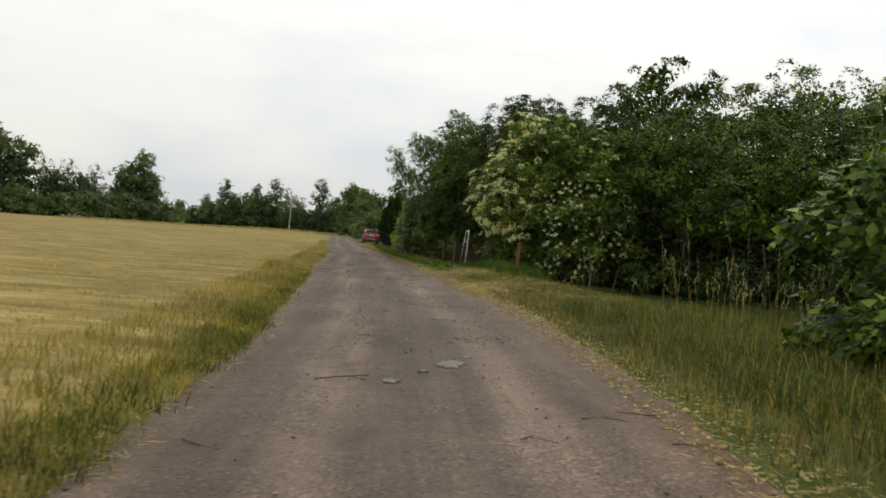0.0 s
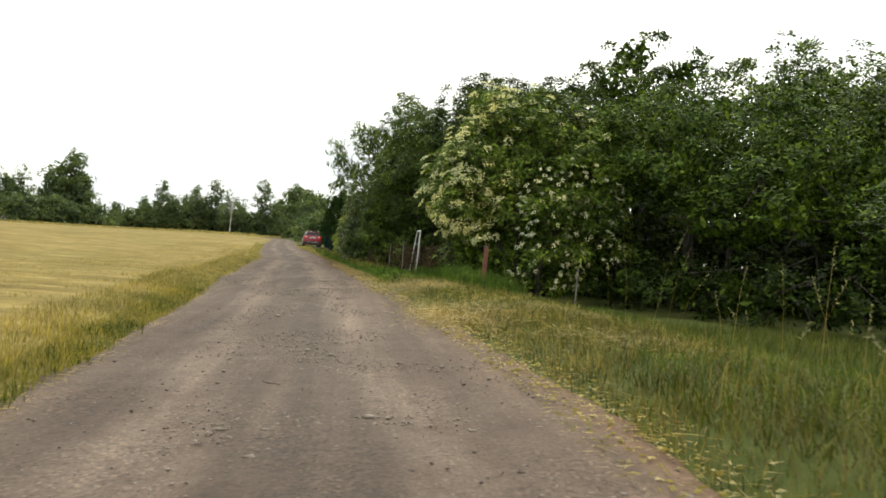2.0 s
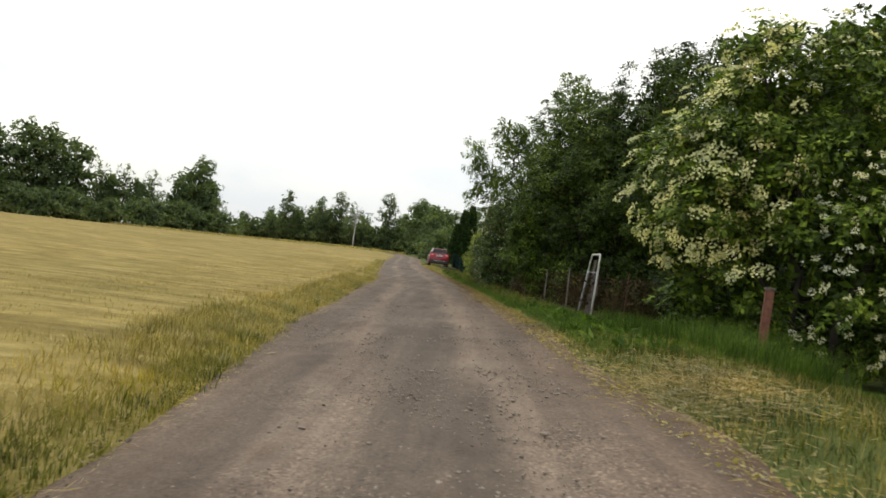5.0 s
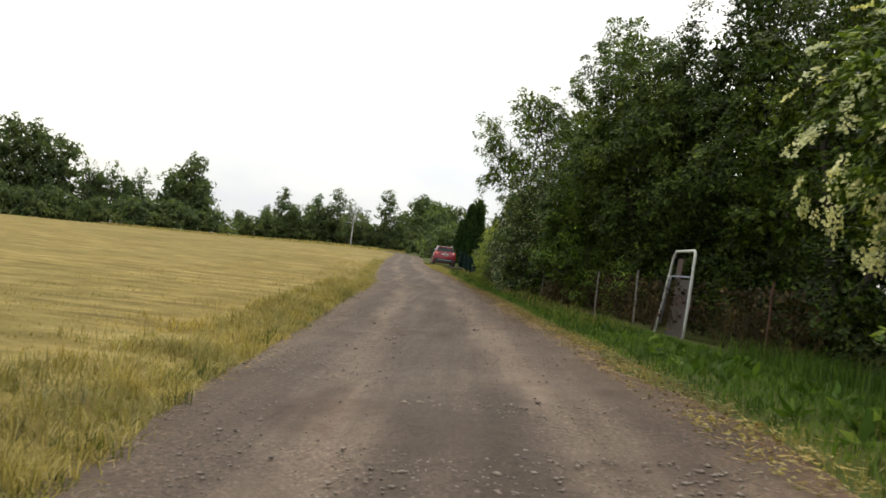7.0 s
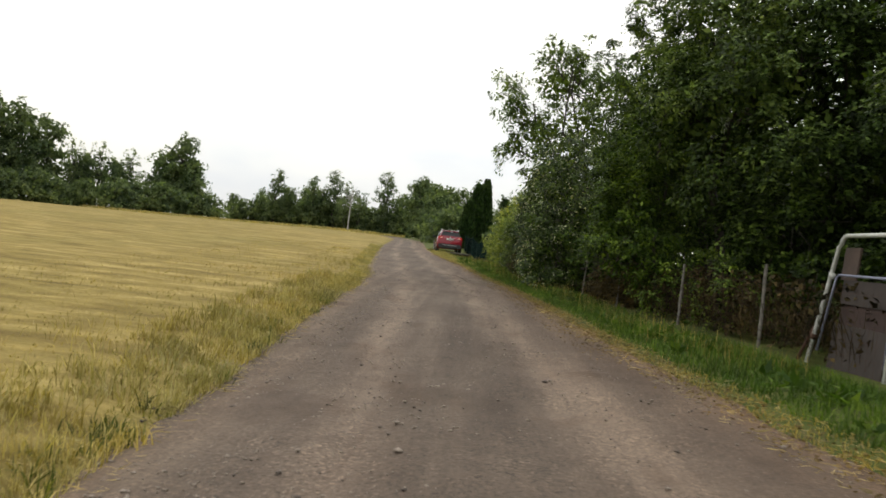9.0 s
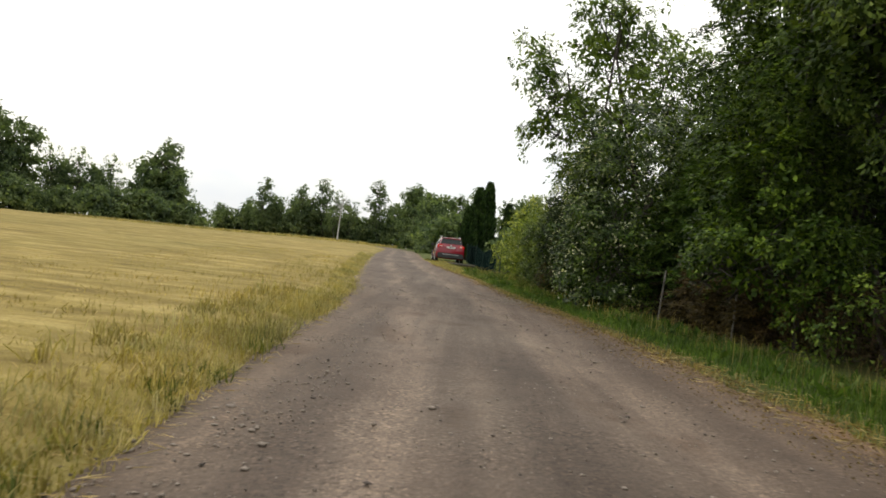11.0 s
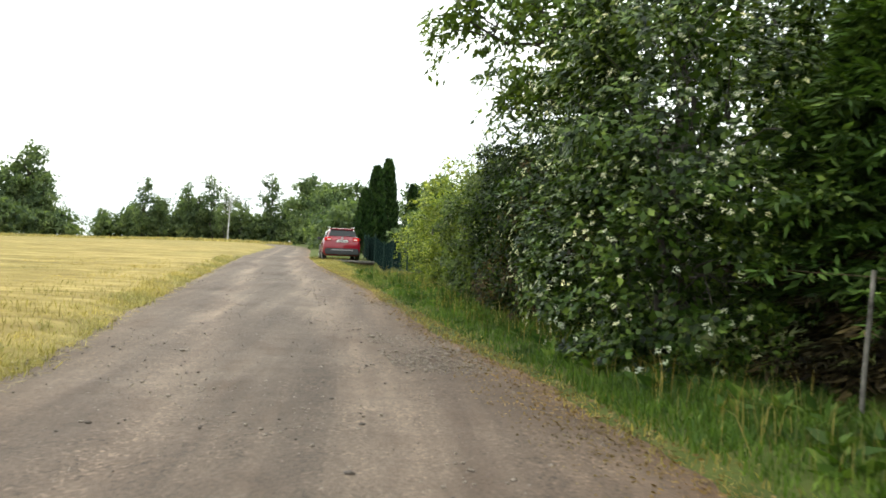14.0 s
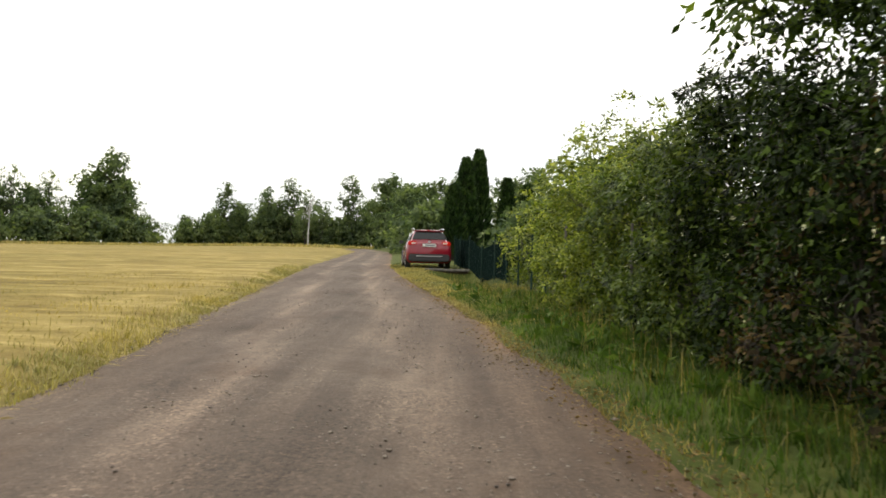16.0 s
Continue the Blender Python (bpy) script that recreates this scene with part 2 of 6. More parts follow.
def road_material():
    m, n, l, p = material("compacted_gravel")
    at = n.new("ShaderNodeAttribute")
    at.attribute_name = "across"
    big = noise_node(n, l, 0.5, 5, 0.6, (1.0, 0.45, 1.0), radians(4))
    mid = noise_node(n, l, 3.2, 6, 0.65)
    fine = noise_node(n, l, 38.0, 5, 0.75)
    vor = n.new("ShaderNodeTexVoronoi")
    vor.inputs["Scale"].default_value = 26.0
    co = n.new("ShaderNodeTexCoord")
    l.new(co.outputs["Object"], vor.inputs["Vector"])
    base = ramp(n, [(0.28, (0.070, 0.051, 0.038)), (0.5, (0.097, 0.073, 0.056)), (0.72, (0.128, 0.099, 0.077))])
    l.new(big.outputs["Fac"], base.inputs["Fac"])
    worn = ramp(n, [(0.0, (1.05, 1.0, 0.92)), (0.20, (0.86, 0.85, 0.84)), (0.30, (1.42, 1.41, 1.40)), (0.39, (0.90, 0.90, 0.89)), (0.58, (0.86, 0.86, 0.85)), (0.68, (1.40, 1.39, 1.37)), (0.82, (0.92, 0.88, 0.84)), (0.93, (1.02, 0.93, 0.83)), (1.0, (1.30, 1.05, 0.78))])
    wob = n.new("ShaderNodeMath")
    wob.operation = "MULTIPLY_ADD"
    wob.inputs[1].default_value = 0.16
    l.new(big.outputs["Fac"], wob.inputs[0])
    l.new(at.outputs["Fac"], wob.inputs[2])
    sh = n.new("ShaderNodeMath")
    sh.operation = "SUBTRACT"
    sh.inputs[1].default_value = 0.08
    l.new(wob.outputs[0], sh.inputs[0])
    l.new(sh.outputs[0], worn.inputs["Fac"])
    c = blend(n, l, 1.0, base.outputs["Color"], worn.outputs["Color"], "MULTIPLY")
    pat = ramp(n, [(0.32, (0.87, 0.86, 0.85)), (0.68, (1.10, 1.09, 1.08))])
    l.new(mid.outputs["Fac"], pat.inputs["Fac"])
    c = blend(n, l, 1.0, c, pat.outputs["Color"], "MULTIPLY")
    # long faint tyre streaks
    st = noise_node(n, l, 1.0, 5, 0.6, (2.6, 0.10, 1.0), radians(-3.5))
    sr = ramp(n, [(0.38, (0.80, 0.78, 0.76)), (0.50, (0.98, 0.98, 0.97)), (0.62, (1.28, 1.27, 1.25))])
    l.new(st.outputs["Fac"], sr.inputs["Fac"])
    c = blend(n, l, 0.85, c, sr.outputs["Color"], "MULTIPLY")
    # damp brown patches
    wet = noise_node(n, l, 0.9, 4, 0.6, (1.2, 0.55, 1.0))
    wr = ramp(n, [(0.30, (0.72, 0.66, 0.60)), (0.44, (1.0, 1.0, 1.0))])
    l.new(wet.outputs["Fac"], wr.inputs["Fac"])
    c = blend(n, l, 1.0, c, wr.outputs["Color"], "MULTIPLY")
    gr = ramp(n, [(0.34, (0.66, 0.65, 0.63)), (0.65, (1.28, 1.27, 1.25))])
    l.new(fine.outputs["Fac"], gr.inputs["Fac"])
    c = blend(n, l, 1.0, c, gr.outputs["Color"], "MULTIPLY")
    sp = n.new("ShaderNodeTexVoronoi")
    sp.inputs["Scale"].default_value = 42.0
    l.new(co.outputs["Object"], sp.inputs["Vector"])
    bw = n.new("ShaderNodeRGBToBW")
    l.new(sp.outputs["Color"], bw.inputs["Color"])
    specks = ramp(n, [(0.14, (0.5, 0.49, 0.48)), (0.30, (0.95, 0.95, 0.94)), (0.70, (1.02, 1.02, 1.01)), (0.86, (1.75, 1.72, 1.68))])
    l.new(bw.outputs["Val"], specks.inputs["Fac"])
    stony = ramp(n, [(0.40, (0.15, 0.15, 0.15)), (0.62, (0.95, 0.95, 0.95))])
    l.new(wet.outputs["Fac"], stony.inputs["Fac"])
    c = blend(n, l, stony.outputs["Color"], c, blend(n, l, 1.0, c, specks.outputs["Color"], "MULTIPLY"))
    l.new(c, p.inputs["Base Color"])
    p.inputs["Roughness"].default_value = 0.9
    p.inputs["Specular IOR Level"].default_value = 0.25
    bumped(n, l, p, [(mid.outputs["Fac"], 0.35, 0.05), (vor.outputs["Distance"], 0.35, 0.015), (fine.outputs["Fac"], 0.5, 0.012)])
    return m


GROUND, ROAD = ground_material(), road_material()
STONE = plain_material("pale_gravel", (0.120, 0.095, 0.072), (0.275, 0.228, 0.182), 30.0, 0.9, 0, 0.3, 0.004)
LOAM = plain_material("dark_clods", (0.050, 0.039, 0.031), (0.095, 0.076, 0.062), 25.0, 0.95, 0, 0.4, 0.006)
CRUST = plain_material("pale_dried_silt", (0.080, 0.067, 0.054), (0.128, 0.109, 0.091), 6.0, 0.8, 0, 0.3, 0.006)
TWIG = plain_material("brown_twig", (0.040, 0.028, 0.020), (0.095, 0.068, 0.046), 30.0, 0.9, 0, 0.4, 0.004)


# ---- mesh helpers ----
def mesh_from(name, verts, faces_of, size, mat, smooth=False):
    """A mesh from arrays: verts (n, 3) and faces of one corner count."""
    me = bpy.data.meshes.new(name)
    verts = np.asarray(verts, dtype=np.float32)
    faces_of = np.asarray(faces_of, dtype=np.int32).reshape(-1, size)
    me.vertices.add(len(verts))
    me.vertices.foreach_set("co", verts.ravel())
    me.loops.add(faces_of.size)
    me.loops.foreach_set("vertex_index", faces_of.ravel())
    me.polygons.add(len(faces_of))
    me.polygons.foreach_set("loop_start", np.arange(0, faces_of.size, size, dtype=np.int32))
    if smooth:
        me.polygons.foreach_set("use_smooth", np.ones(len(faces_of), dtype=bool))
    me.update(calc_edges=True)
    me.materials.append(mat)
    return me


def child(name, data, parent, label="", kind=""):
    ob = new(name, data)
    ob.parent = parent
    return tagged(ob, label=label, kind=kind)


def part(name, bm, mat, parent, label=""):
    me = bpy.data.meshes.new(name)
    bm.to_mesh(me)
    bm.free()
    me.materials.append(mat)
    return child(name, me, parent, label)


def thing(name, label, category, group="", at=(0, 0, 0), turn=0.0):
    ob = new(name)
    ob.matrix_world = Matrix.Translation(at) @ Matrix.Rotation(radians(turn), 4, "Z")
    return tagged(ob, label, category, group)


def unit(v):
    return v / np.maximum(np.linalg.norm(v, axis=-1, keepdims=True), 1e-9)


def leaves(name, base, way, length, width, mat, rng, fold=0.25, flat=0.5, face=None):
    """One four-cornered folded leaf at each base, along way; its upper side turned to face, where that is given."""
    k = len(base)
    way = unit(way)
    side = rng.normal(size=(k, 3))
    side[:, 2] *= 1 - flat
    side = unit(np.cross(way, np.cross(side, way)))
    if face is not None:
        face = unit(unit(face) + rng.normal(size=(k, 3)) * 0.38)
        way = unit(way - face * (np.sum(way * face, 1, keepdims=True) * 0.8))
        side = unit(np.cross(face, way))
    up = np.cross(side, way)
    L = (length * rng.uniform(0.65, 1.3, k))[:, None]
    W = L * width
    v = np.stack([base, base + way * L * 0.45 + side * W * 0.5 + up * W * fold, base + way * L, base + way * L * 0.45 - side * W * 0.5 + up * W * fold], 1)
    return mesh_from(name, v.reshape(-1, 3), np.arange(4 * k), 4, mat)


def tube(points, radii, sides=6, start=0):
    """Verts and quads of a tapered tube along points."""
    points = np.asarray(points, dtype=float)
    d = unit(np.gradient(points, axis=0))
    ref = np.array([0.31, 0.95, 0.1]) if abs(d[0][2]) > 0.7 else np.array([0.0, 0.0, 1.0])
    a = unit(np.cross(d, ref))
    b = np.cross(d, a)
    ang = np.linspace(0, 2 * math.pi, sides, endpoint=False)
    ring = (np.cos(ang)[None, :, None] * a[:, None] + np.sin(ang)[None, :, None] * b[:, None]) * np.asarray(radii)[:, None, None]
    v = (points[:, None] + ring).reshape(-1, 3)
    f = []
    for i in range(len(points) - 1):
        for j in range(sides):
            k = (j + 1) % sides
            f.append((start + i * sides + j, start + i * sides + k, start + (i + 1) * sides + k, start + (i + 1) * sides + j))
    return v, f


def tubes(name, lines, mat, sides=6):
    """Many tapered tubes in one mesh: lines of (points, radii)."""
    vs, fs, at = [], [], 0
    for points, radii in lines:
        v, f = tube(points, radii, sides, at)
        vs.append(v)
        fs += f
        at += len(v)
    return mesh_from(name, np.concatenate(vs), fs, 4, mat, True)


def wander(a, b, rng, steps=6, sway=0.12):
    a, b = np.asarray(a, float), np.asarray(b, float)
    s = np.linspace(0, 1, steps)[:, None]
    p = a + (b - a) * s
    p[1:-1] += rng.normal(size=(steps - 2, 3)) * sway * np.linalg.norm(b - a) * 0.5
    return p


# ---- the lie of the land ----
EDGE_Y = [-40, 0, 9, 15, 19, 29, 34, 41, 50, 55, 62, 69, 75, 79, 85, 90, 97, 108, 125, 160, 220, 300]
EDGE_L = [0.6, 0.3, 0.15, 0.0, -0.3, -0.85, -1.2, -1.9, -2.4, -2.6, -2.75, -3.2, -3.9, -4.2, -4.7, -5.1, -5.6, -6.3, -7.3, -9.6, -18, -40]
EDGE_R = [3.3, 3.5, 3.7, 3.8, 3.8, 3.3, 2.95, 2.6, 2.25, 2.0, 1.65, 1.3, 0.65, 0.25, -0.3, -0.9, -1.9, -3.1, -4.0, -6.0, -14, -36]


def edge_left(y):
    return np.interp(y, EDGE_Y, EDGE_L)


def edge_right(y):
    return np.interp(y, EDGE_Y, EDGE_R)


def cross_fall(y):
    return np.interp(y, [0, 9, 13, 17, 21, 48, 54, 60, 70], [0.045, 0.03, 0.045, 0.065, 0.075, 0.075, 0.04, 0.02, 0.0])


def rise(y):
    return np.interp(y, [0, 40, 50, 60, 72, 90, 105, 125, 160, 250, 700], [0, 0, -0.10, -0.02, 0.0, 0.24, 0.52, 0.70, 0.95, 1.5, 1.8])


def smooth(t):
    t = np.clip(t, 0, 1)
    return t * t * (3 - 2 * t)


def road_height(x, y):
    return rise(y) + cross_fall(y) * (x - (edge_left(y) + edge_right(y)) / 2)


def land(x, y):
    """Height of the open ground beside and under the track."""
    x, y = np.asarray(x, float), np.asarray(y, float)
    l, r = edge_left(y), edge_right(y)
    zl, zr = road_height(l, y), road_height(r, y)
    dl, dr = np.maximum(l - x, 0), np.maximum(x - r, 0)
    field = zl + 0.10 * smooth(dl / 0.8) + (0.05 - rise(y)) * (1 - np.exp(-np.maximum(dl - 1, 0) / 55)) * smooth(dl / 30)
    bank = np.interp(y, [0, 20, 26, 34, 45, 60, 80, 200], [0.10, 0.12, 0.14, 0.16, 0.10, 0.06, 0.12, 0.1])
    verge = zr + bank * smooth(dr / 0.9) - (cross_fall(y) * 3.2 + np.interp(y, [12, 28, 44, 51], [0.12, 0.30, 0.30, 0.02])) * smooth((dr - 1.2) / 5)
    # the trench along the mesh fence
    trench = np.interp(y, [84, 90, 95.4, 98, 101, 104, 112], [1.3, 0.5, 0.2, -0.05, -0.35, -0.65, -1.4])
    verge = verge - 0.60 * np.exp(-((x - trench) / 0.6) ** 2) * smooth((y - 90) / 8) * smooth((103.2 - y) / 0.6)
    # the ditch mouth before the slab
    verge = verge - 0.85 * np.exp(-((x + 0.15) / 0.75) ** 2 - ((y - 100.4) / 2.0) ** 2) - 0.15 * np.exp(-((x + 0.8) / 1.7) ** 2 - ((y - 106.5) / 3.6) ** 2)
    inside = road_height(np.clip(x, l, r), y)
    return np.where(x < l, field, np.where(x > r, verge, inside))


def grid_lines(a, b, fine, coarse_to, growth=1.25):
    """Coordinates fine between a and b, growing to coarse_to on both sides."""
    mid = list(np.arange(a, b + 1e-6, fine))
    step, lo, hi = fine, [a], [b]
    while hi[-1] < coarse_to:
        step *= growth
        lo.append(lo[-1] - step)
        hi.append(hi[-1] + step)
    return np.array(sorted(lo[1:] + mid + hi[1:]))


gx = grid_lines(-14, 12, 0.3, 1500)
gy = grid_lines(-4, 118, 0.4, 1600)
GX, GY = np.meshgrid(gx, gy)
GZ = land(GX, GY)
inside = smooth((GX - edge_left(GY)) / 0.25) * smooth((edge_right(GY) - GX) / 0.25)
GZ = GZ - 0.10 * inside
rough = np.array([noise.noise((x * 0.7, y * 0.7, 0)) for x, y in zip(GX.ravel(), GY.ravel())]).reshape(GX.shape)
GZ = GZ + 0.035 * rough * (1 - inside)
nx, ny = len(gx), len(gy)
ii = np.arange(nx * ny).reshape(ny, nx)
quads = np.stack([ii[:-1, :-1], ii[:-1, 1:], ii[1:, 1:], ii[1:, :-1]], -1).reshape(-1, 4)
ground_mesh = mesh_from("ground", np.stack([GX, GY, GZ], -1).reshape(-1, 3), quads, 4, GROUND, True)
verge_mask = np.where(GX > (edge_left(GY) + edge_right(GY)) / 2, 1.0, 0.3 * (1 - smooth((edge_left(GY) - GX - 0.05) / 0.4)))
verge_mask = np.where((GX > 30) & (GY > 0), 1.0, verge_mask)
attr = ground_mesh.attributes.new("verge", "FLOAT", "POINT")
attr.data.foreach_set("value", verge_mask.astype(np.float32).ravel())
tagged(new("ground", ground_mesh), "mown straw-yellow field and grassy verges reaching to the horizon", "ground", kind="structure")

# the track: a strip of gravel with worn wheel lines and soft, uneven edges
ry = np.concatenate([np.arange(-12, 112, 0.22), np.arange(112, 300, 1.5)])
rs = np.linspace(-0.08, 1.08, 44)
RS, RY = np.meshgrid(rs, ry)
el, er = edge_left(RY), edge_right(RY)
wob_l = np.array([noise.noise((y * 0.55, 1.7, 0)) * 0.16 + noise.noise((y * 2.3, 5.7, 0)) * 0.07 for y in ry])[:, None]
wob_r = np.array([noise.noise((y * 0.45, 9.7, 0)) * 0.20 + noise.noise((y * 2.1, 3.7, 0)) * 0.08 for y in ry])[:, None]
RX = el + (er - el) * RS + wob_l * (1 - RS) + wob_r * RS
RZ = road_height(RX, RY)
ruts = -0.022 * (np.exp(-((RS - 0.31) / 0.06) ** 2) + np.exp(-((RS - 0.69) / 0.06) ** 2))
lumps = np.array([noise.noise((x * 0.8, y * 0.5, 2)) * 0.022 + noise.noise((x * 3.1, y * 3.1, 4)) * 0.008 for x, y in zip(RX.ravel(), RY.ravel())]).reshape(RX.shape)
RZ = RZ + ruts + lumps + 0.012 - 0.16 * (smooth((RS - 0.985) / 0.08) + smooth((0.015 - RS) / 0.08))
nx, ny = len(rs), len(ry)
ii = np.arange(nx * ny).reshape(ny, nx)
quads = np.stack([ii[:-1, :-1], ii[:-1, 1:], ii[1:, 1:], ii[1:, :-1]], -1).reshape(-1, 4)
road_mesh = mesh_from("road", np.stack([RX, RY, RZ], -1).reshape(-1, 3), quads, 4, ROAD, True)
attr = road_mesh.attributes.new("across", "FLOAT", "POINT")
attr.data.foreach_set("value", RS.astype(np.float32).ravel())
tagged(new("road", road_mesh), "grey-brown compacted gravel farm track with worn wheel lines", "road", kind="structure")


# ---- trees and shrubs ----
def crown_points(blobs, twigs, rng, depth=0.16, low_cut=None, gaps=0.0):
    """Twig tips near the skin of a lumpy crown of ellipsoids, and the way outward at each."""
    blobs = np.asarray(blobs, float)
    area = (blobs[:, 3] * blobs[:, 4] + blobs[:, 3] * blobs[:, 5] + blobs[:, 4] * blobs[:, 5])
    pick = rng.choice(len(blobs), twigs * 2, p=area / area.sum())
    d = unit(rng.normal(size=(twigs * 2, 3)))
    lump = np.array([noise.noise(tuple(v * 2.3 + i * 3.3)) for v, i in zip(d, pick)]) * 0.38
    r = 1 - np.abs(rng.normal(size=twigs * 2)) * depth + lump
    c, s = blobs[pick, :3], blobs[pick, 3:]
    p = c + d * s * r[:, None]
    out = unit(d / s)
    hidden = np.zeros(len(p), bool)
    for k, b in enumerate(blobs):
        q = np.linalg.norm((p - b[:3]) / b[3:], axis=1)
        hidden |= (q < 0.72) & (pick != k)
    gap = np.array([noise.noise(tuple(v * gaps + 7.7)) for v in p]) < -0.16 if gaps else np.zeros(len(p), bool)
    p, out = p[~hidden & ~gap][:twigs], out[~hidden & ~gap][:twigs]
    if low_cut is not None:
        keep = p[:, 2] > low_cut
        p, out = p[keep], out[keep]
    return p, out


def sprigs(p, out, per, twigs, reach, hang, droop, rng):
    """Leaves set in pairs along thin drooping twigs that spring from each point."""
    m = max(3, per // twigs)
    o = np.repeat(out, twigs, 0)
    axis = unit(o * 0.7 + rng.normal(size=o.shape) * np.array([0.75, 0.75, 0.35]) + np.array([0, 0, 0.12 - hang * 0.5]))
    long = reach * rng.uniform(0.9, 1.9, len(axis))
    root = np.repeat(p, twigs, 0) - axis * (long * 0.35)[:, None] + rng.normal(size=axis.shape) * reach * 0.25
    s = (np.arange(m) + 0.5) / m
    at = root[:, None] + axis[:, None] * (long[:, None] * s)[..., None]
    at[..., 2] -= hang * long[:, None] * s ** 2
    side = unit(np.cross(axis, np.array([0.0, 0.0, 1.0])))
    sign = np.where(np.arange(m) % 2 == 0, 1.0, -1.0)
    way = axis[:, None] * 0.6 + side[:, None] * sign[None, :, None] * 0.85 + rng.normal(size=at.shape) * 0.22
    way[..., 2] -= droop + hang * s * 0.6
    return at.reshape(-1, 3), way.reshape(-1, 3)


def crown(name, blobs, dense, leaf, width, mat, rng, parent, clump=0.42, droop=0.25, depth=0.10, inner=9.0, low_cut=None, label="", sprig=0, hang=0.3, inner_leaf=None, gaps=0.85):
    """A crown of leafy clumps: each a small dome of leaves turned outward and up, over larger inner leaves added to
    block light.
    """
    b = np.asarray(blobs, float)
    skin = float((4 * math.pi * ((b[:, 3] * b[:, 4]) ** 1.6 / 3 + (b[:, 3] * b[:, 5]) ** 1.6 / 3 + (b[:, 4] * b[:, 5]) ** 1.6 / 3) ** (1 / 1.6)).sum()) * 0.62
    p, out = crown_points(blobs, int(skin / (math.pi * clump ** 2) * 1.15), rng, depth, low_cut, gaps)
    per = int(dense)
    loose = rng.uniform(size=len(p)) < (0.45 if sprig else 0.0)
    q, o = p[~loose], np.repeat(out[~loose], per, 0)
    size_of = np.repeat(clump * rng.uniform(0.6, 1.35, len(q)), per)
    d = unit(rng.normal(size=o.shape) + o * 0.9 + np.array([0, 0, 0.45]))
    base = np.repeat(q, per, 0) + d * np.array([1.0, 1.0, 0.68]) * (size_of * rng.uniform(0.25, 1.0, len(d)) ** 0.6)[:, None]
    base += np.repeat(rng.normal(size=q.shape) * 0.08, per, 0)
    way = d * 0.8 + rng.normal(size=d.shape) * 0.55
    way[:, 2] -= droop
    face = d + o * 0.4 + np.array([0, 0, 0.75])
    if sprig:
        b2, w2 = sprigs(p[loose], out[loose], per, sprig, clump, hang, droop, rng)
        base, way = np.concatenate([base, b2]), np.concatenate([way, w2])
        face = np.concatenate([face, np.repeat(out[loose], len(b2) // max(1, int(loose.sum())), 0) * 0.6 + np.array([0, 0, 1.0])])
    size = np.full(len(base), leaf)
    # hidden fill of bigger leaves, added to keep light out of the heart
    if inner:
        k = int(skin * inner * 1.5)
        vol = b[:, 3] * b[:, 4] * b[:, 5]
        j = rng.choice(len(b), k, p=vol ** 0.7 / (vol ** 0.7).sum())
        q = b[j, :3] + unit(rng.normal(size=(k, 3))) * b[j, 3:] * rng.uniform(0.25, 0.60, k)[:, None]
        if low_cut is not None:
            q = q[q[:, 2] > low_cut]
        base = np.concatenate([base, q])
        way = np.concatenate([way, rng.normal(size=q.shape)])
        face = np.concatenate([face, rng.normal(size=q.shape)])
        size = np.concatenate([size, np.full(len(q), inner_leaf or max(0.2, leaf * 1.8))])
    return child(name, leaves(name, base, way, size, width, mat, rng, 0.25, 0.5, face), parent, label)


def skeleton(parent, stems, blobs, rng, thick=0.12, twig=5, mat=BARK):
    """Trunk or stems from the ground up, limbs into each lump of the crown and branches to its skin."""
    lines, limbs = [], []
    blobs = np.asarray(blobs, float)
    for foot, head in stems:
        k = 8
        lines.append((wander(foot, head, rng, k, 0.06), np.linspace(thick, thick * 0.45, k)))
    heads = np.array([h for _, h in stems], float)
    feet = np.array([f for f, _ in stems], float)
    for b in blobs:
        i = np.argmin(np.linalg.norm(heads - b[:3], axis=1))
        root = feet[i] + (heads[i] - feet[i]) * rng.uniform(0.45, 0.85)
        limbs.append((wander(root, b[:3], rng, 6, 0.16), np.linspace(thick * 0.45, thick * 0.18, 6)))
        for _ in range(twig):
            tip = b[:3] + unit(rng.normal(size=3)) * b[3:] * rng.uniform(0.75, 1.0)
            limbs.append((wander(b[:3] * 0.8 + root * 0.2, tip, rng, 5, 0.14), np.linspace(thick * 0.16, 0.006, 5)))
    for line in lines:
        child("trunk" if len(lines) == 1 else "stem", tubes("stem", [line], mat, 8), parent)
    child("branchwork", tubes("branchwork", limbs, mat, 5), parent, "", "stuff")


def scattered(name, count, mat, rng, parent, blobs, region, size, petals=9, label="", petal=0.42):
    """Flat flower heads of many small petals on the skin of a crown, where region() lets them stand."""
    p, out = crown_points(blobs, count * 6, rng, 0.05)
    keep = region(p, out)
    p, out = p[keep][:count], out[keep][:count]
    up = unit(out * 0.9 + np.array([0, -0.2, 0.6]))
    p = p + out * 0.24
    a = unit(np.cross(up, rng.normal(size=p.shape)))
    b = np.cross(up, a)
    ang = rng.uniform(0, 6.283, (len(p), petals))
    rad = size * np.sqrt(rng.uniform(0.02, 1, (len(p), petals)))
    at = p[:, None] + a[:, None] * (np.cos(ang) * rad)[..., None] + b[:, None] * (np.sin(ang) * rad)[..., None] - up[:, None] * (rad ** 2 / size * 0.25)[..., None]
    at = at.reshape(-1, 3)
    way = rng.normal(size=at.shape)
    return child(name, leaves(name, at, way, np.full(len(at), size * petal), 0.95, mat, rng, 0.1, 0.1, np.repeat(up, petals, 0)), parent, label, "stuff")


def local(blobs, at):
    return [(x - at[0], y - at[1], z - at[2], a, b, c) for x, y, z, a, b, c in blobs]


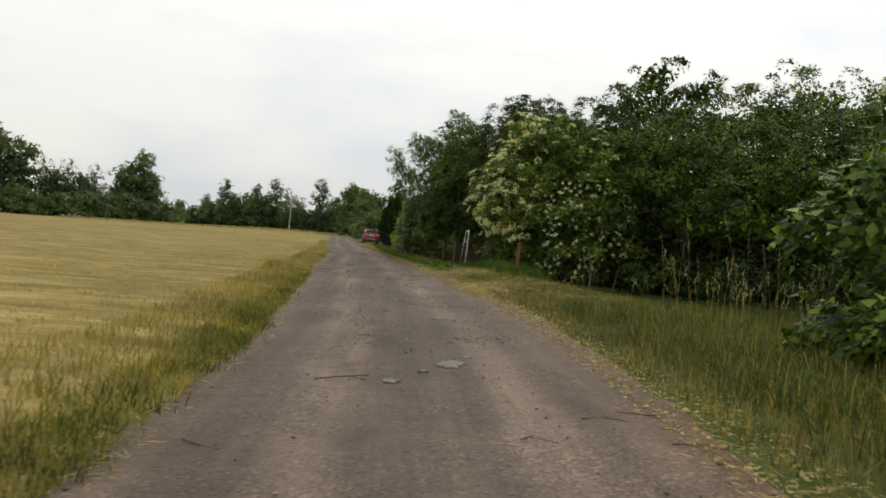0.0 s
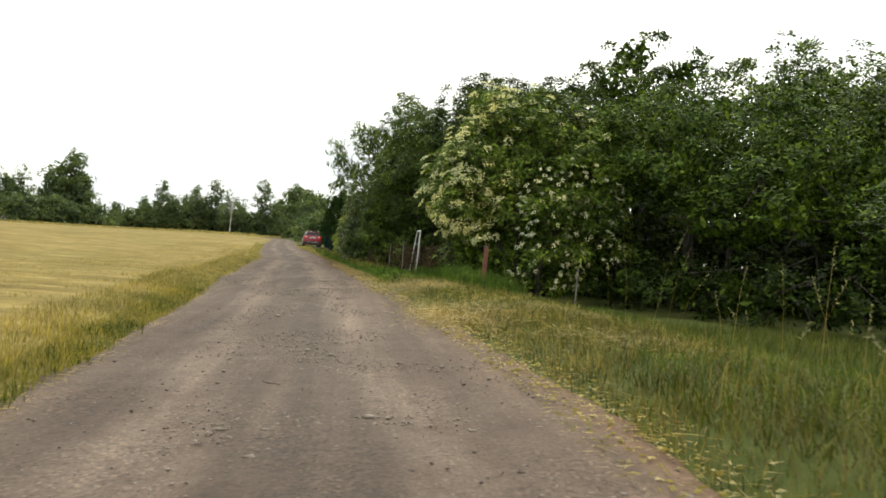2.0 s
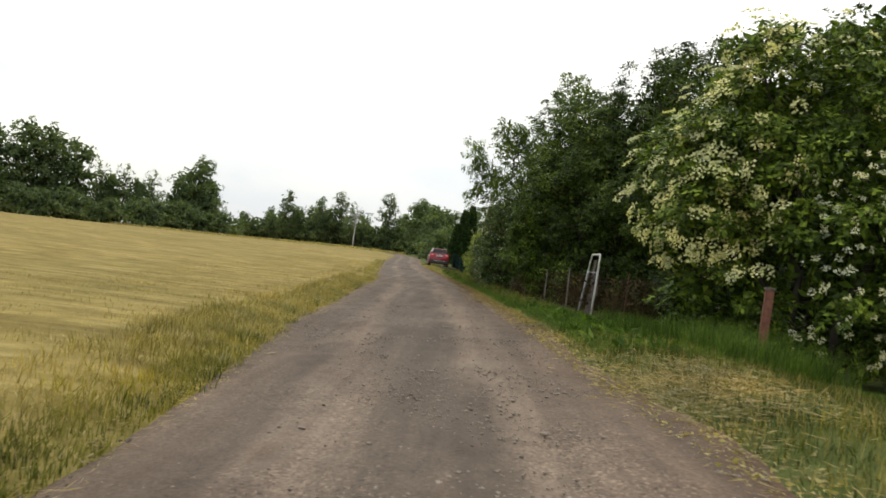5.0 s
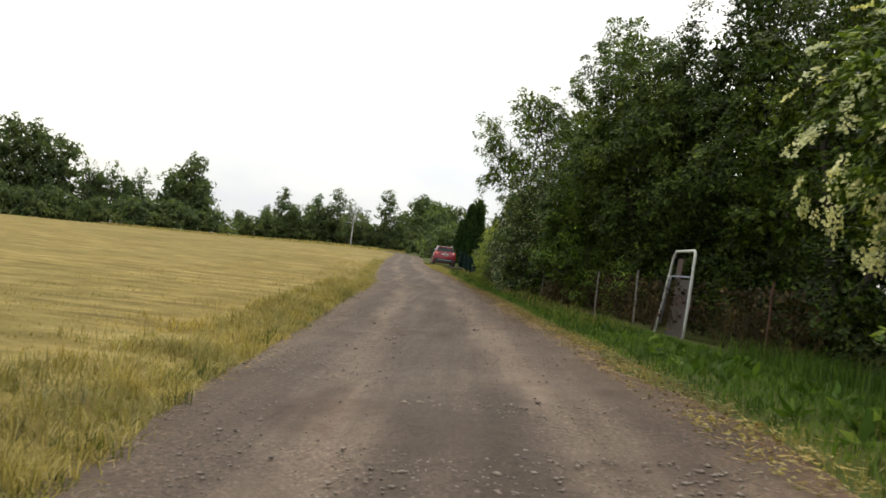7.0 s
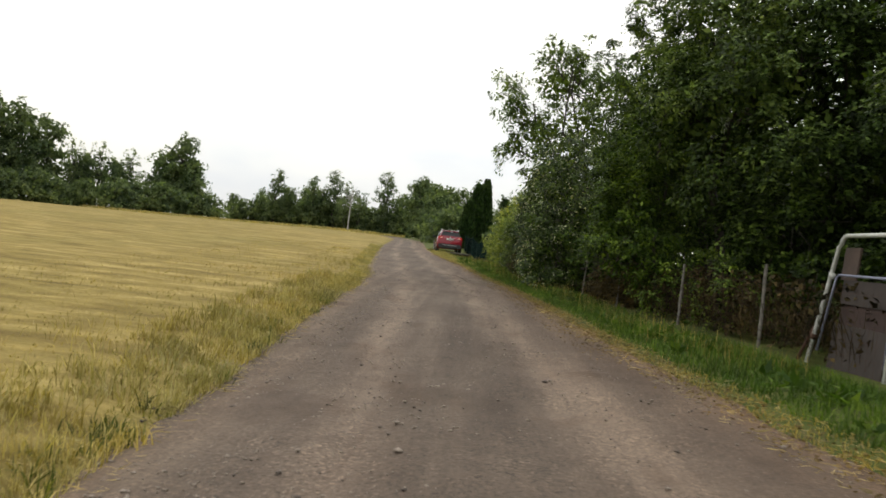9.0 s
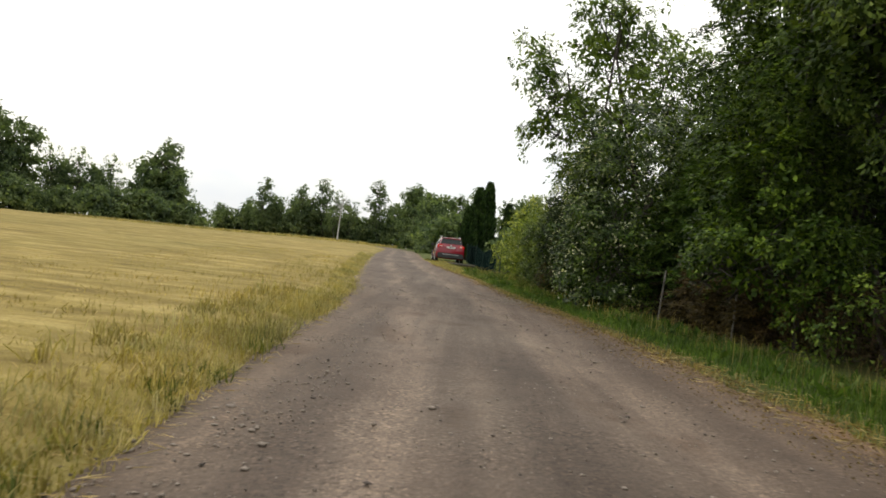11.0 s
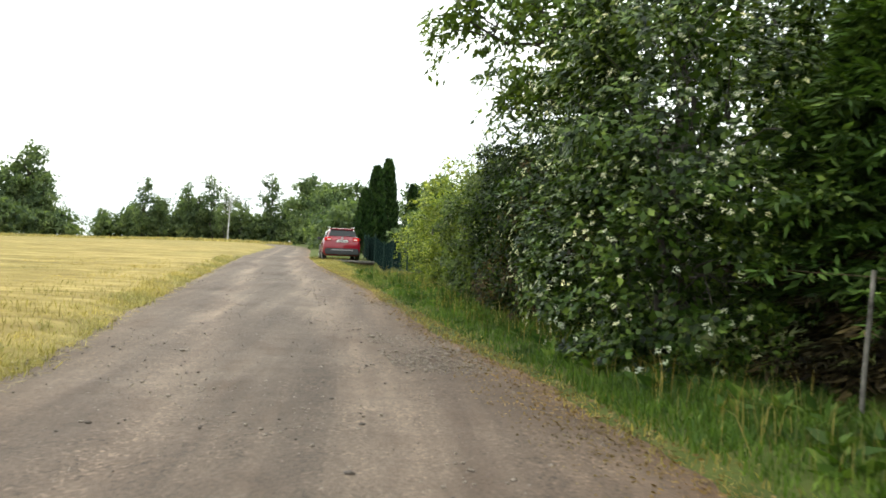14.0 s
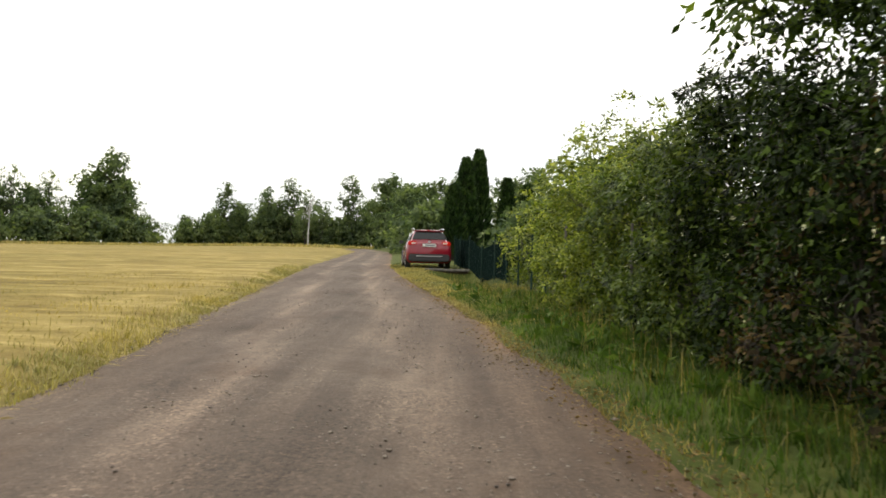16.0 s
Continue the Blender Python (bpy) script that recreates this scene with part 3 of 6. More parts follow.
def on_land(x, y, dz=0.0):
    return (x, y, float(land(x, y)) + dz)


def plant(name, label, category, at, blobs, stems, dense, leaf, width, mat, seed, thick=0.1, group="", **more):
    rng = np.random.default_rng(seed)
    at = on_land(*at)
    ob = thing(name, label, category, group, at)
    bl = local(blobs, at)
    skeleton(ob, [((f[0] - at[0], f[1] - at[1], -0.1), (h[0] - at[0], h[1] - at[1], h[2] - at[2])) for f, h in stems], bl, rng, thick)
    crown("crown", bl, dense, leaf, width, mat, rng, ob, **more)
    return ob, bl, rng


# the flowering elder at the corner of the fence
elder_blobs = [(8.2, 41.2, 2.0, 2.0, 2.0, 1.9), (8.6, 41.0, 3.6, 2.2, 2.0, 1.8), (6.6, 41.6, 4.2, 1.6, 1.6, 1.5), (7.4, 41.5, 5.4, 1.4, 1.5, 1.0),
               (9.6, 41.0, 4.4, 1.6, 1.7, 1.4), (5.8, 41.8, 3.1, 1.1, 1.3, 1.2), (9.7, 40.8, 2.0, 1.1, 1.4, 1.5), (8.7, 42.0, 5.5, 1.2, 1.4, 0.9), (6.3, 41.4, 6.05, 0.55, 0.7, 0.35), (6.7, 41.9, 1.6, 1.0, 1.3, 1.4), (6.1, 44.0, 3.4, 1.4, 1.5, 1.5), (5.9, 42.4, 1.5, 0.9, 1.2, 1.2)]
elder, elder_local, rng = plant("elder_shrub", "large elder shrub covered in flat cream flower heads", "shrub", (7.8, 41.3), elder_blobs,
                                [((7.6, 41.3), (7.2, 41.4, 4.2)), ((8.1, 41.2), (9.2, 41.0, 3.8)), ((7.3, 41.6), (6.3, 41.7, 3.6))], 130, 0.145, 0.44, ELDER, 11, 0.09,
                                droop=0.2, low_cut=-0.1, clump=0.44, sprig=9, hang=0.25, inner=13, gaps=0.0)
scattered("flower_head", 300, CREAM, rng, elder, elder_local, lambda p, out: (out[:, 1] < 0.5) & (p[:, 2] > 1.7) & ((p[:, 0] < -1.0) & (out[:, 0] < 0.25) | (p[:, 2] > 5.0) & (p[:, 0] < 0.2) & (out[:, 2] > 0.3)), 0.15, 34, "cream elder flower heads", 0.36)
scattered("flower_head", 24, CREAM, rng, elder, elder_local, lambda p, out: (p[:, 0] > 0.6) & (p[:, 2] > 4.6) & (out[:, 1] < 0.2), 0.14, 30, "cream elder flower heads", 0.36)
scattered("flower_head", 330, WHITE_FLOWER, rng, elder, elder_local, lambda p, out: (p[:, 0] > -0.7) & (p[:, 0] < 2.7) & (out[:, 1] < 0.1) & (p[:, 2] < 4.4 - 0.4 * np.abs(p[:, 0] - 0.9)) & (p[:, 2] > 0.6), 0.068, 22, "white elder flower heads", 0.5)

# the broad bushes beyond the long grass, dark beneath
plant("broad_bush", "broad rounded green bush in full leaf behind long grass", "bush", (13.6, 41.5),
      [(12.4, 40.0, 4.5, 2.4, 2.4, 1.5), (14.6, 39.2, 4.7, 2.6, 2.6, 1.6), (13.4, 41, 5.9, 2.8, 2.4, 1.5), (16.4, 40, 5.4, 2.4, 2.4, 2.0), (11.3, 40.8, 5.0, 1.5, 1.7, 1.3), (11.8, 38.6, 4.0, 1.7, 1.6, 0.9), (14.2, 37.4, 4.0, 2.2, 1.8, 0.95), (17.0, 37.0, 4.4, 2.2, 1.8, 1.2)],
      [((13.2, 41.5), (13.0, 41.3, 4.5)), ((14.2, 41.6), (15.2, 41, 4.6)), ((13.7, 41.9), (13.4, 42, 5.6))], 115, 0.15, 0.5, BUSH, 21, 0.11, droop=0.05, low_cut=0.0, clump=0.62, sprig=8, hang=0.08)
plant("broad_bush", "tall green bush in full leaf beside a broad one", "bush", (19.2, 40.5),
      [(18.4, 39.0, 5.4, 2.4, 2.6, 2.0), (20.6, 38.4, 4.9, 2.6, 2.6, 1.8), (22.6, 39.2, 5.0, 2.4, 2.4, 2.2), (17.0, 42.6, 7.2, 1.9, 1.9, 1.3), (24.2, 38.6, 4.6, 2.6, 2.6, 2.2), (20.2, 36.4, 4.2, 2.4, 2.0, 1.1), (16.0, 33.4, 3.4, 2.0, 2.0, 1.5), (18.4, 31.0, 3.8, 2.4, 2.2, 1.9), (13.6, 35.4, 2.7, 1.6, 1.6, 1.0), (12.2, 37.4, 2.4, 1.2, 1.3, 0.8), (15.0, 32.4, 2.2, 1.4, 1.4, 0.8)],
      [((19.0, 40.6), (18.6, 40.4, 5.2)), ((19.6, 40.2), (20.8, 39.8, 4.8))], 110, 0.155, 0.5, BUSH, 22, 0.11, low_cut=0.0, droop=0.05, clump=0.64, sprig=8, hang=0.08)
# near-black leaves paint in the shade under the broad bushes
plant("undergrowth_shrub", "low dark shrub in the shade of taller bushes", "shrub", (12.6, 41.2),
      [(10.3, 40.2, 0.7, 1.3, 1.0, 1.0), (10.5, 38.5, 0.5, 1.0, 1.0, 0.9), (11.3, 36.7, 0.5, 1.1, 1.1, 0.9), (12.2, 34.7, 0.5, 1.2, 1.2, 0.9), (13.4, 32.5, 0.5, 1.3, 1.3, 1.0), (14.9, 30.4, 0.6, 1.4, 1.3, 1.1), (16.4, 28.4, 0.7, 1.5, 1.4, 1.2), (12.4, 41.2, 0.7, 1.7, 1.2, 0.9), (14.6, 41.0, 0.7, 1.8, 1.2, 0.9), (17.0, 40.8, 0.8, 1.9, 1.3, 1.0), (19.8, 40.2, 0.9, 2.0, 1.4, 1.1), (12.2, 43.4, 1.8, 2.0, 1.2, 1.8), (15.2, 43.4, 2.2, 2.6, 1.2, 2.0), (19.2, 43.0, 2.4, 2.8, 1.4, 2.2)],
      [((11.6, 41.2), (11.4, 41.0, 0.9)), ((13.6, 41.3), (14.2, 41.1, 0.9))], 60, 0.13, 0.48, SHADED_HEDGE, 23, 0.05, low_cut=-0.05, sprig=6, hang=0.1, droop=0.1, inner=22, clump=0.5)
plant("oak_tree", "tall oak rising behind the bushes with a rounded crown", "tree", (16.0, 58.5),
      [(15.0, 58.4, 9.7, 2.1, 2.2, 2.0), (16.1, 58.6, 11.9, 1.5, 1.6, 1.4), (17.6, 58.8, 9.4, 2.2, 2.2, 2.0), (18.7, 58.6, 11.1, 1.1, 1.1, 1.1), (16.2, 58, 6.6, 3.4, 3.0, 2.4), (13.8, 58.6, 7.4, 1.8, 1.8, 1.6)],
      [((16.0, 58.5), (16.2, 58.6, 9.4))], 55, 0.21, 0.6, BUSH, 31, 0.24, clump=0.55)
plant("broad_tree", "broad green tree standing behind roadside bushes", "tree", (22.0, 52.0),
      [(20.4, 51.4, 8.4, 2.6, 2.6, 2.2), (23.0, 52, 9.4, 2.8, 2.8, 2.2), (25.4, 52, 8.2, 2.8, 2.8, 2.6), (18.2, 51.0, 8.0, 1.7, 1.8, 1.5), (21.6, 51.0, 4.4, 3.6, 3.0, 2.6), (26.4, 51, 3.8, 3.2, 3, 2.8)],
      [((22.0, 52.0), (22.4, 52, 7.4))], 55, 0.21, 0.55, ELDER, 32, 0.22, clump=0.6)

# the big dark tree over the fence: its shaded part, in darker leaves
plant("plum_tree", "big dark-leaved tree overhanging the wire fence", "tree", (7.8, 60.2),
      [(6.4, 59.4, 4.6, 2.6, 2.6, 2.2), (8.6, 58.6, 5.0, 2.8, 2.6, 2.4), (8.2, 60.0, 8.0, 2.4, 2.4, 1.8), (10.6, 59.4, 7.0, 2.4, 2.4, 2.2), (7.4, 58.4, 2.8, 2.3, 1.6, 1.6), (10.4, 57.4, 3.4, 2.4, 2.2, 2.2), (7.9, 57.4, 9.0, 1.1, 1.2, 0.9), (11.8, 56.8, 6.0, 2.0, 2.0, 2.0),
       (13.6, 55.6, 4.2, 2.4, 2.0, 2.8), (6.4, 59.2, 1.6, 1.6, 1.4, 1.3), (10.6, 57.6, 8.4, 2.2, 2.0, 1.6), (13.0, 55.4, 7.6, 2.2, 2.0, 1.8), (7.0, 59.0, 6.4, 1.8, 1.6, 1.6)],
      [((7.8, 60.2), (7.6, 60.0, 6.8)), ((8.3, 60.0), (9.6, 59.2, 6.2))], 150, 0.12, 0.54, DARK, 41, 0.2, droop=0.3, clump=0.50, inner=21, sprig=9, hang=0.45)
# left lobes of the same tree, split off to be coloured as lit
plant("plum_lit_flank", "grey-green left flank of the plum, leaves lightened for its lit side", "tree", (5.9, 62.8),
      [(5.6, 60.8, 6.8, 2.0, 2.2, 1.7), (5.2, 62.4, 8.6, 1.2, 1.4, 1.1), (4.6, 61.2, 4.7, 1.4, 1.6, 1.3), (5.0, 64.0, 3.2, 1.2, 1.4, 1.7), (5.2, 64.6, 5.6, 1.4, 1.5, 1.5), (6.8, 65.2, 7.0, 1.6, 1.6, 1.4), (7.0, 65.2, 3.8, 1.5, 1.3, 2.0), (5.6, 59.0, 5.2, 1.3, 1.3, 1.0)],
      [((5.9, 62.8), (5.4, 62.6, 7.4)), ((6.1, 63.2), (6.0, 64.4, 5.4))], 140, 0.105, 0.54, PLUM_LIT, 44, 0.13, droop=0.25, clump=0.46, inner=18, sprig=9, hang=0.35)
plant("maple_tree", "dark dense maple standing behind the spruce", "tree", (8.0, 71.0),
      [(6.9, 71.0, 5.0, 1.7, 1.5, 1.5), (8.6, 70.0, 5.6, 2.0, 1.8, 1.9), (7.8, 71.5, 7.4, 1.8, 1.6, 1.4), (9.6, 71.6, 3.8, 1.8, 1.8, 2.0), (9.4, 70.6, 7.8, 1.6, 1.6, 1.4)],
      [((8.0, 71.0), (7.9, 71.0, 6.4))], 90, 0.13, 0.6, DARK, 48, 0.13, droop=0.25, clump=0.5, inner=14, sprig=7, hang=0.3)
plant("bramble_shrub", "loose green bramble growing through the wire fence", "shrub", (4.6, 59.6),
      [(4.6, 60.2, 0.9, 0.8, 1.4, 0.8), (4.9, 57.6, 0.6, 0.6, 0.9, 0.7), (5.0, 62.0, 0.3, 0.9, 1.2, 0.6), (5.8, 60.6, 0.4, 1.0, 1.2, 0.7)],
      [((4.7, 59.8), (4.6, 60.2, 0.9)), ((4.8, 58.2), (4.9, 57.6, 0.6))], 60, 0.075, 0.55, ELDER, 42, 0.03, low_cut=-0.05, clump=0.28, inner_leaf=0.11)
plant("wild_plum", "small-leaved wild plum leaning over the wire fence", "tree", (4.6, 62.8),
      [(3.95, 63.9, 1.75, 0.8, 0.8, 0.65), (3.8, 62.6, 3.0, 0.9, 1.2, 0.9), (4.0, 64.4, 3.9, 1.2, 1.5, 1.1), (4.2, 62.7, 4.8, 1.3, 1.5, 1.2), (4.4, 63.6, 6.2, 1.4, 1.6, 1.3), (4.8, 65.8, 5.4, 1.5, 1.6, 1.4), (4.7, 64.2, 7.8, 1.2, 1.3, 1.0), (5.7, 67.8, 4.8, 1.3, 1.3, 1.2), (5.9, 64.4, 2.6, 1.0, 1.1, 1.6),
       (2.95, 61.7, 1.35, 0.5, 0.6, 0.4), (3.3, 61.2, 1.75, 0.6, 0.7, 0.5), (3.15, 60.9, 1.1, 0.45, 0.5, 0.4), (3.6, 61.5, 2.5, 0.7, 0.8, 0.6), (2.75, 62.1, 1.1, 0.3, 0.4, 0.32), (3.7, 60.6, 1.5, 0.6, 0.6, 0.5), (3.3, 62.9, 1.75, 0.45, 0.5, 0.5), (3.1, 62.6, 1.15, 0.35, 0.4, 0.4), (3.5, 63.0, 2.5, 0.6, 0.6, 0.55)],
      [((4.6, 62.8), (4.3, 62.9, 5.6)), ((4.5, 63.2), (4.0, 64.0, 2.4))], 150, 0.088, 0.52, BUSH, 43, 0.05, low_cut=-0.05, clump=0.34, inner=16, droop=0.3, sprig=8, hang=0.55, inner_leaf=0.15)

# the apple tree behind the gate, and growth along the fence with shade in its colour
plant("apple_tree", "fresh green apple tree leaning over the gate frame", "tree", (8.0, 51.6),
      [(6.9, 52.4, 4.4, 1.6, 1.6, 1.2), (7.2, 51.8, 5.9, 1.8, 1.8, 1.3), (8.4, 50.4, 3.7, 2.0, 1.8, 1.3), (8.9, 52.4, 6.9, 2.0, 2.0, 1.5), (6.5, 50.7, 2.7, 0.9, 1.0, 0.7), (10.2, 51.2, 5.2, 1.9, 1.9, 1.8), (7.6, 50.6, 7.4, 1.2, 1.2, 0.9)],
      [((8.0, 51.6), (7.8, 51.6, 5.0)), ((8.3, 51.4), (9.0, 51.6, 5.4))], 120, 0.10, 0.56, APPLE, 45, 0.11, droop=0.25, clump=0.46, inner=10, sprig=8, hang=0.35)
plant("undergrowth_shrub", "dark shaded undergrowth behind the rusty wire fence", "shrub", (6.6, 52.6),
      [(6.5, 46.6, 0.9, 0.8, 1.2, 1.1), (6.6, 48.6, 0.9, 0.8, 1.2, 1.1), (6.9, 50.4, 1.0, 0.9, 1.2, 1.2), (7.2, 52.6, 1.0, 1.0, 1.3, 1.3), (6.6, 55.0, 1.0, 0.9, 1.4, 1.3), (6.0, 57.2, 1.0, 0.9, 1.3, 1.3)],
      [((6.6, 50.0), (6.7, 50.0, 1.0)), ((6.6, 54.0), (6.6, 54.2, 1.1))], 70, 0.10, 0.5, SHADED_HEDGE, 46, 0.03, low_cut=-0.05, clump=0.36, sprig=6, hang=0.1, inner=24, inner_leaf=0.16)
# the cherry whose branches hang towards the track
cherry_blobs = [(6.0, 77.6, 5.4, 2.2, 2.2, 1.7), (3.9, 77.2, 6.4, 1.9, 2.0, 1.4), (2.2, 77.0, 6.0, 1.3, 1.5, 0.9), (1.2, 77.2, 6.9, 0.7, 1.0, 0.6), (1.3, 77.0, 5.3, 0.6, 0.9, 0.5), (5.0, 78.0, 8.2, 2.0, 2.0, 1.4), (2.9, 77.8, 8.1, 1.4, 1.5, 0.9), (7.6, 77.4, 7.0, 2.0, 2.0, 1.8), (1.0, 78.4, 8.0, 0.6, 0.9, 0.4), (3.0, 75.6, 4.6, 1.2, 1.1, 0.7), (2.4, 77.6, 4.1, 0.9, 0.8, 0.6), (3.6, 78.6, 4.4, 1.2, 1.2, 0.8), (8.4, 78.2, 4.6, 2.2, 2.0, 2.0), (9.2, 77.8, 8.2, 2.0, 2.0, 1.6), (2.5, 75.8, 9.1, 0.7, 0.8, 0.7), (3.4, 76.4, 8.8, 0.9, 0.9, 0.8)]
plant("cherry_tree", "cherry tree with thin stems and hanging leafy branches", "tree", (6.1, 77.7), cherry_blobs,
      [((6.1, 77.7), (5.4, 77.6, 6.8)), ((6.4, 77.6), (6.4, 77.5, 7.2)), ((5.9, 77.8), (3.8, 77.4, 6.0))], 60, 0.16, 0.42, CHERRY, 51, 0.13, droop=0.6, depth=0.28, inner=8, clump=0.42, sprig=6, hang=0.7)

# the spruce behind its post, brown below
spruce_rng = np.random.default_rng(61)
spruce_at = on_land(4.6, 69.0)
spruce = thing("spruce_tree", "young spruce with drooping sprays, brown and bare below", "tree", "", spruce_at)
child("trunk", tubes("trunk", [(wander((0, 0, -0.1), (0, 0, 3.3), spruce_rng, 6, 0.02), np.linspace(0.09, 0.02, 6))], BARK, 7), spruce)


def sprays(rng, low, high, wide, tiers, boughs):
    """Spruce boughs in tiers: each a drooping limb with flat side sprays that shorten towards its tip."""
    base, way, size = [], [], []
    for h in np.linspace(low, high, tiers):
        for k in range(boughs):
            h1 = h + rng.uniform(-0.35, 0.35)
            reach = wide * (1 - (max(h1, 0) / 3.6) ** 1.6 * 0.85) * rng.uniform(0.5, 1.12)
            a = 2 * math.pi * (k + rng.uniform(0, 0.9)) / boughs
            d = np.array([math.cos(a), math.sin(a), 0])
            side = np.array([-d[1], d[0], 0])
            s = np.linspace(0.12, 1, 15)
            p = np.outer(s * reach, d) + np.array([0, 0, h1]) - np.outer(rng.uniform(0.1, 0.55) * s ** 1.7 * reach * 0.6, [0, 0, 1])
            for sign in (-1, 1):
                for r in (0.2, 0.48, 0.75, 1.0):
                    half = np.minimum(0.42, 0.52 * (1.06 - s)) * r
                    q = p + side * (sign * half)[:, None] + d * (half * 0.5)[:, None]
                    q[:, 2] -= half * 0.35
                    base.append(q + rng.normal(size=q.shape) * 0.02)
                    way.append(d * 0.75 + side * sign * 0.75 + np.array([0, 0, -0.38]) + rng.normal(size=q.shape) * 0.16)
                    size.append(np.full(len(q), 0.17))
    return np.concatenate(base), np.concatenate(way), np.concatenate(size)


b, w, z = sprays(spruce_rng, 1.1, 3.45, 2.15, 11, 25)
child("spray_foliage", leaves("spray_foliage", b, w + spruce_rng.normal(size=w.shape) * 0.25, z * 1.0, 0.24, CONIFER, spruce_rng, 0.1, 0.92, np.array([[0.0, 0.0, 1.0]]) + spruce_rng.normal(size=w.shape) * 0.45), spruce)
b, w, z = sprays(spruce_rng, 0.1, 1.3, 1.75, 7, 18)
child("withered_foliage", leaves("withered_foliage", b, w, z * 0.75, 0.2, DEAD, spruce_rng), spruce, "dead brown lower boughs")

# a row of withered little conifers behind the wire
for k, (x, y, tall_) in enumerate(((4.2, 66.4, 1.15), (4.25, 65.0, 1.1), (4.45, 63.6, 1.0))):
    ob = thing("dead_conifer", "withered brown conifer bush behind the wire fence", "bush", "dead conifers behind the fence", on_land(x, y))
    child("trunk", tubes("trunk", [(wander((0, 0, -0.1), (0, 0, tall_), spruce_rng, 5, 0.03), np.linspace(0.05, 0.012, 5))], BARK, 6), ob)
    b, w, z = sprays(spruce_rng, 0.02, tall_, 0.85, 9, 18)
    child("withered_foliage", leaves("withered_foliage", b, w + spruce_rng.normal(size=w.shape) * 0.25, z * 0.6, 0.24, WITHERED, spruce_rng, 0.1, 0.9, np.array([[0.0, 0.0, 1.0]]) + spruce_rng.normal(size=w.shape) * 0.5), ob)

# the dogwood close to the track, dotted with white flowers
dogwood_blobs = [(2.9, 69.8, 1.4, 1.2, 1.4, 1.3), (2.95, 70.0, 2.8, 1.35, 1.6, 1.3), (3.2, 70.6, 4.0, 1.4, 1.5, 1.1), (2.8, 71.8, 1.5, 1.2, 1.3, 1.4), (3.7, 71.4, 2.8, 1.2, 1.4, 1.6), (2.4, 70.5, 0.9, 0.7, 1.0, 0.9), (2.7, 69.2, 0.9, 0.85, 0.8, 1.0), (3.0, 69.3, 2.2, 0.95, 0.9, 1.2), (2.9, 73.2, 1.7, 1.1, 1.1, 1.5), (3.0, 72.6, 3.3, 1.2, 1.3, 1.1)]
dogwood, dog_local, rng = plant("dogwood_shrub", "dense dogwood shrub dotted with small white flower clusters", "shrub", (2.9, 70.8), dogwood_blobs,
                                [((2.8, 70.2), (2.8, 70.2, 2.6)), ((3.1, 70.8), (3.2, 70.9, 3.4)), ((2.9, 72.4), (2.8, 72.6, 2.0))], 84, 0.084, 0.66, DOGWOOD, 71, 0.05, low_cut=-0.15, clump=0.28, inner=12, sprig=8, hang=0.12, droop=0.2, inner_leaf=0.12, gaps=1.3)
scattered("flower_umbel", 900, WHITE_FLOWER, rng, dogwood, dog_local, lambda p, out: (out[:, 0] < 0.4) & (out[:, 1] < 0.6), 0.028, 12, "white flower clusters", 0.6)

# the clipped and overgrown hedge along the fence
for k, (y0, y1, height, mat, label) in enumerate(((74.6, 79.4, 3.3, SHADED_HEDGE, "dense dark green hedge shrub with brown gaps"), (79.2, 83.4, 3.0, LIGHT_HEDGE, "dense green hedge shrub against a wire fence"), (83.2, 87.4, 2.5, YELLOWISH, "light green hedge shrub with a ragged top"))):
    xs = lambda y: edge_right(y) + 2.05 + 0.04 * (y - 76)
    bl = []
    rr = np.random.default_rng(80 + k)
    for y in np.arange(y0, y1, 0.95):
        x = float(xs(y)) + rr.uniform(-0.1, 0.1)
        bl += [(x, y, 0.8, 0.8, 0.85, 0.9), (x + 0.1, y, height * 0.62, 0.8, 0.8, 0.85), (x + 0.25, y, height * 0.88 + rr.uniform(-0.2, 0.3), 0.7, 0.75, 0.55)]
    mid = (float(xs((y0 + y1) / 2)), (y0 + y1) / 2)
    h, hl, rng = plant("hedge_shrub", label, "hedge", mid, bl, [((mid[0], mid[1] - 1), (mid[0], mid[1] - 1, 1.6)), ((mid[0], mid[1] + 1), (mid[0], mid[1] + 1, 1.6))], 66, 0.08, 0.5, mat, 81 + k, 0.04,
                       clump=0.25, inner_leaf=0.11, low_cut=-0.1, group="hedge along the wire fence", inner=12)
    scattered("flower_dot", 60, WHITE_FLOWER, rng, h, hl, lambda p, out: (out[:, 0] < 0.2) & (p[:, 2] < 2.0), 0.022, 9, "small white flowers", 0.6)
    if k == 0:
        crown("withered_patch", [(b[0] - 0.08, b[1], b[2], b[3], b[4], b[5]) for b in hl[:9:3] + hl[1:4:3]], 34, 0.07, 0.5, RUSSET, rng, h, clump=0.26, inner=0, label="withered brown patch")

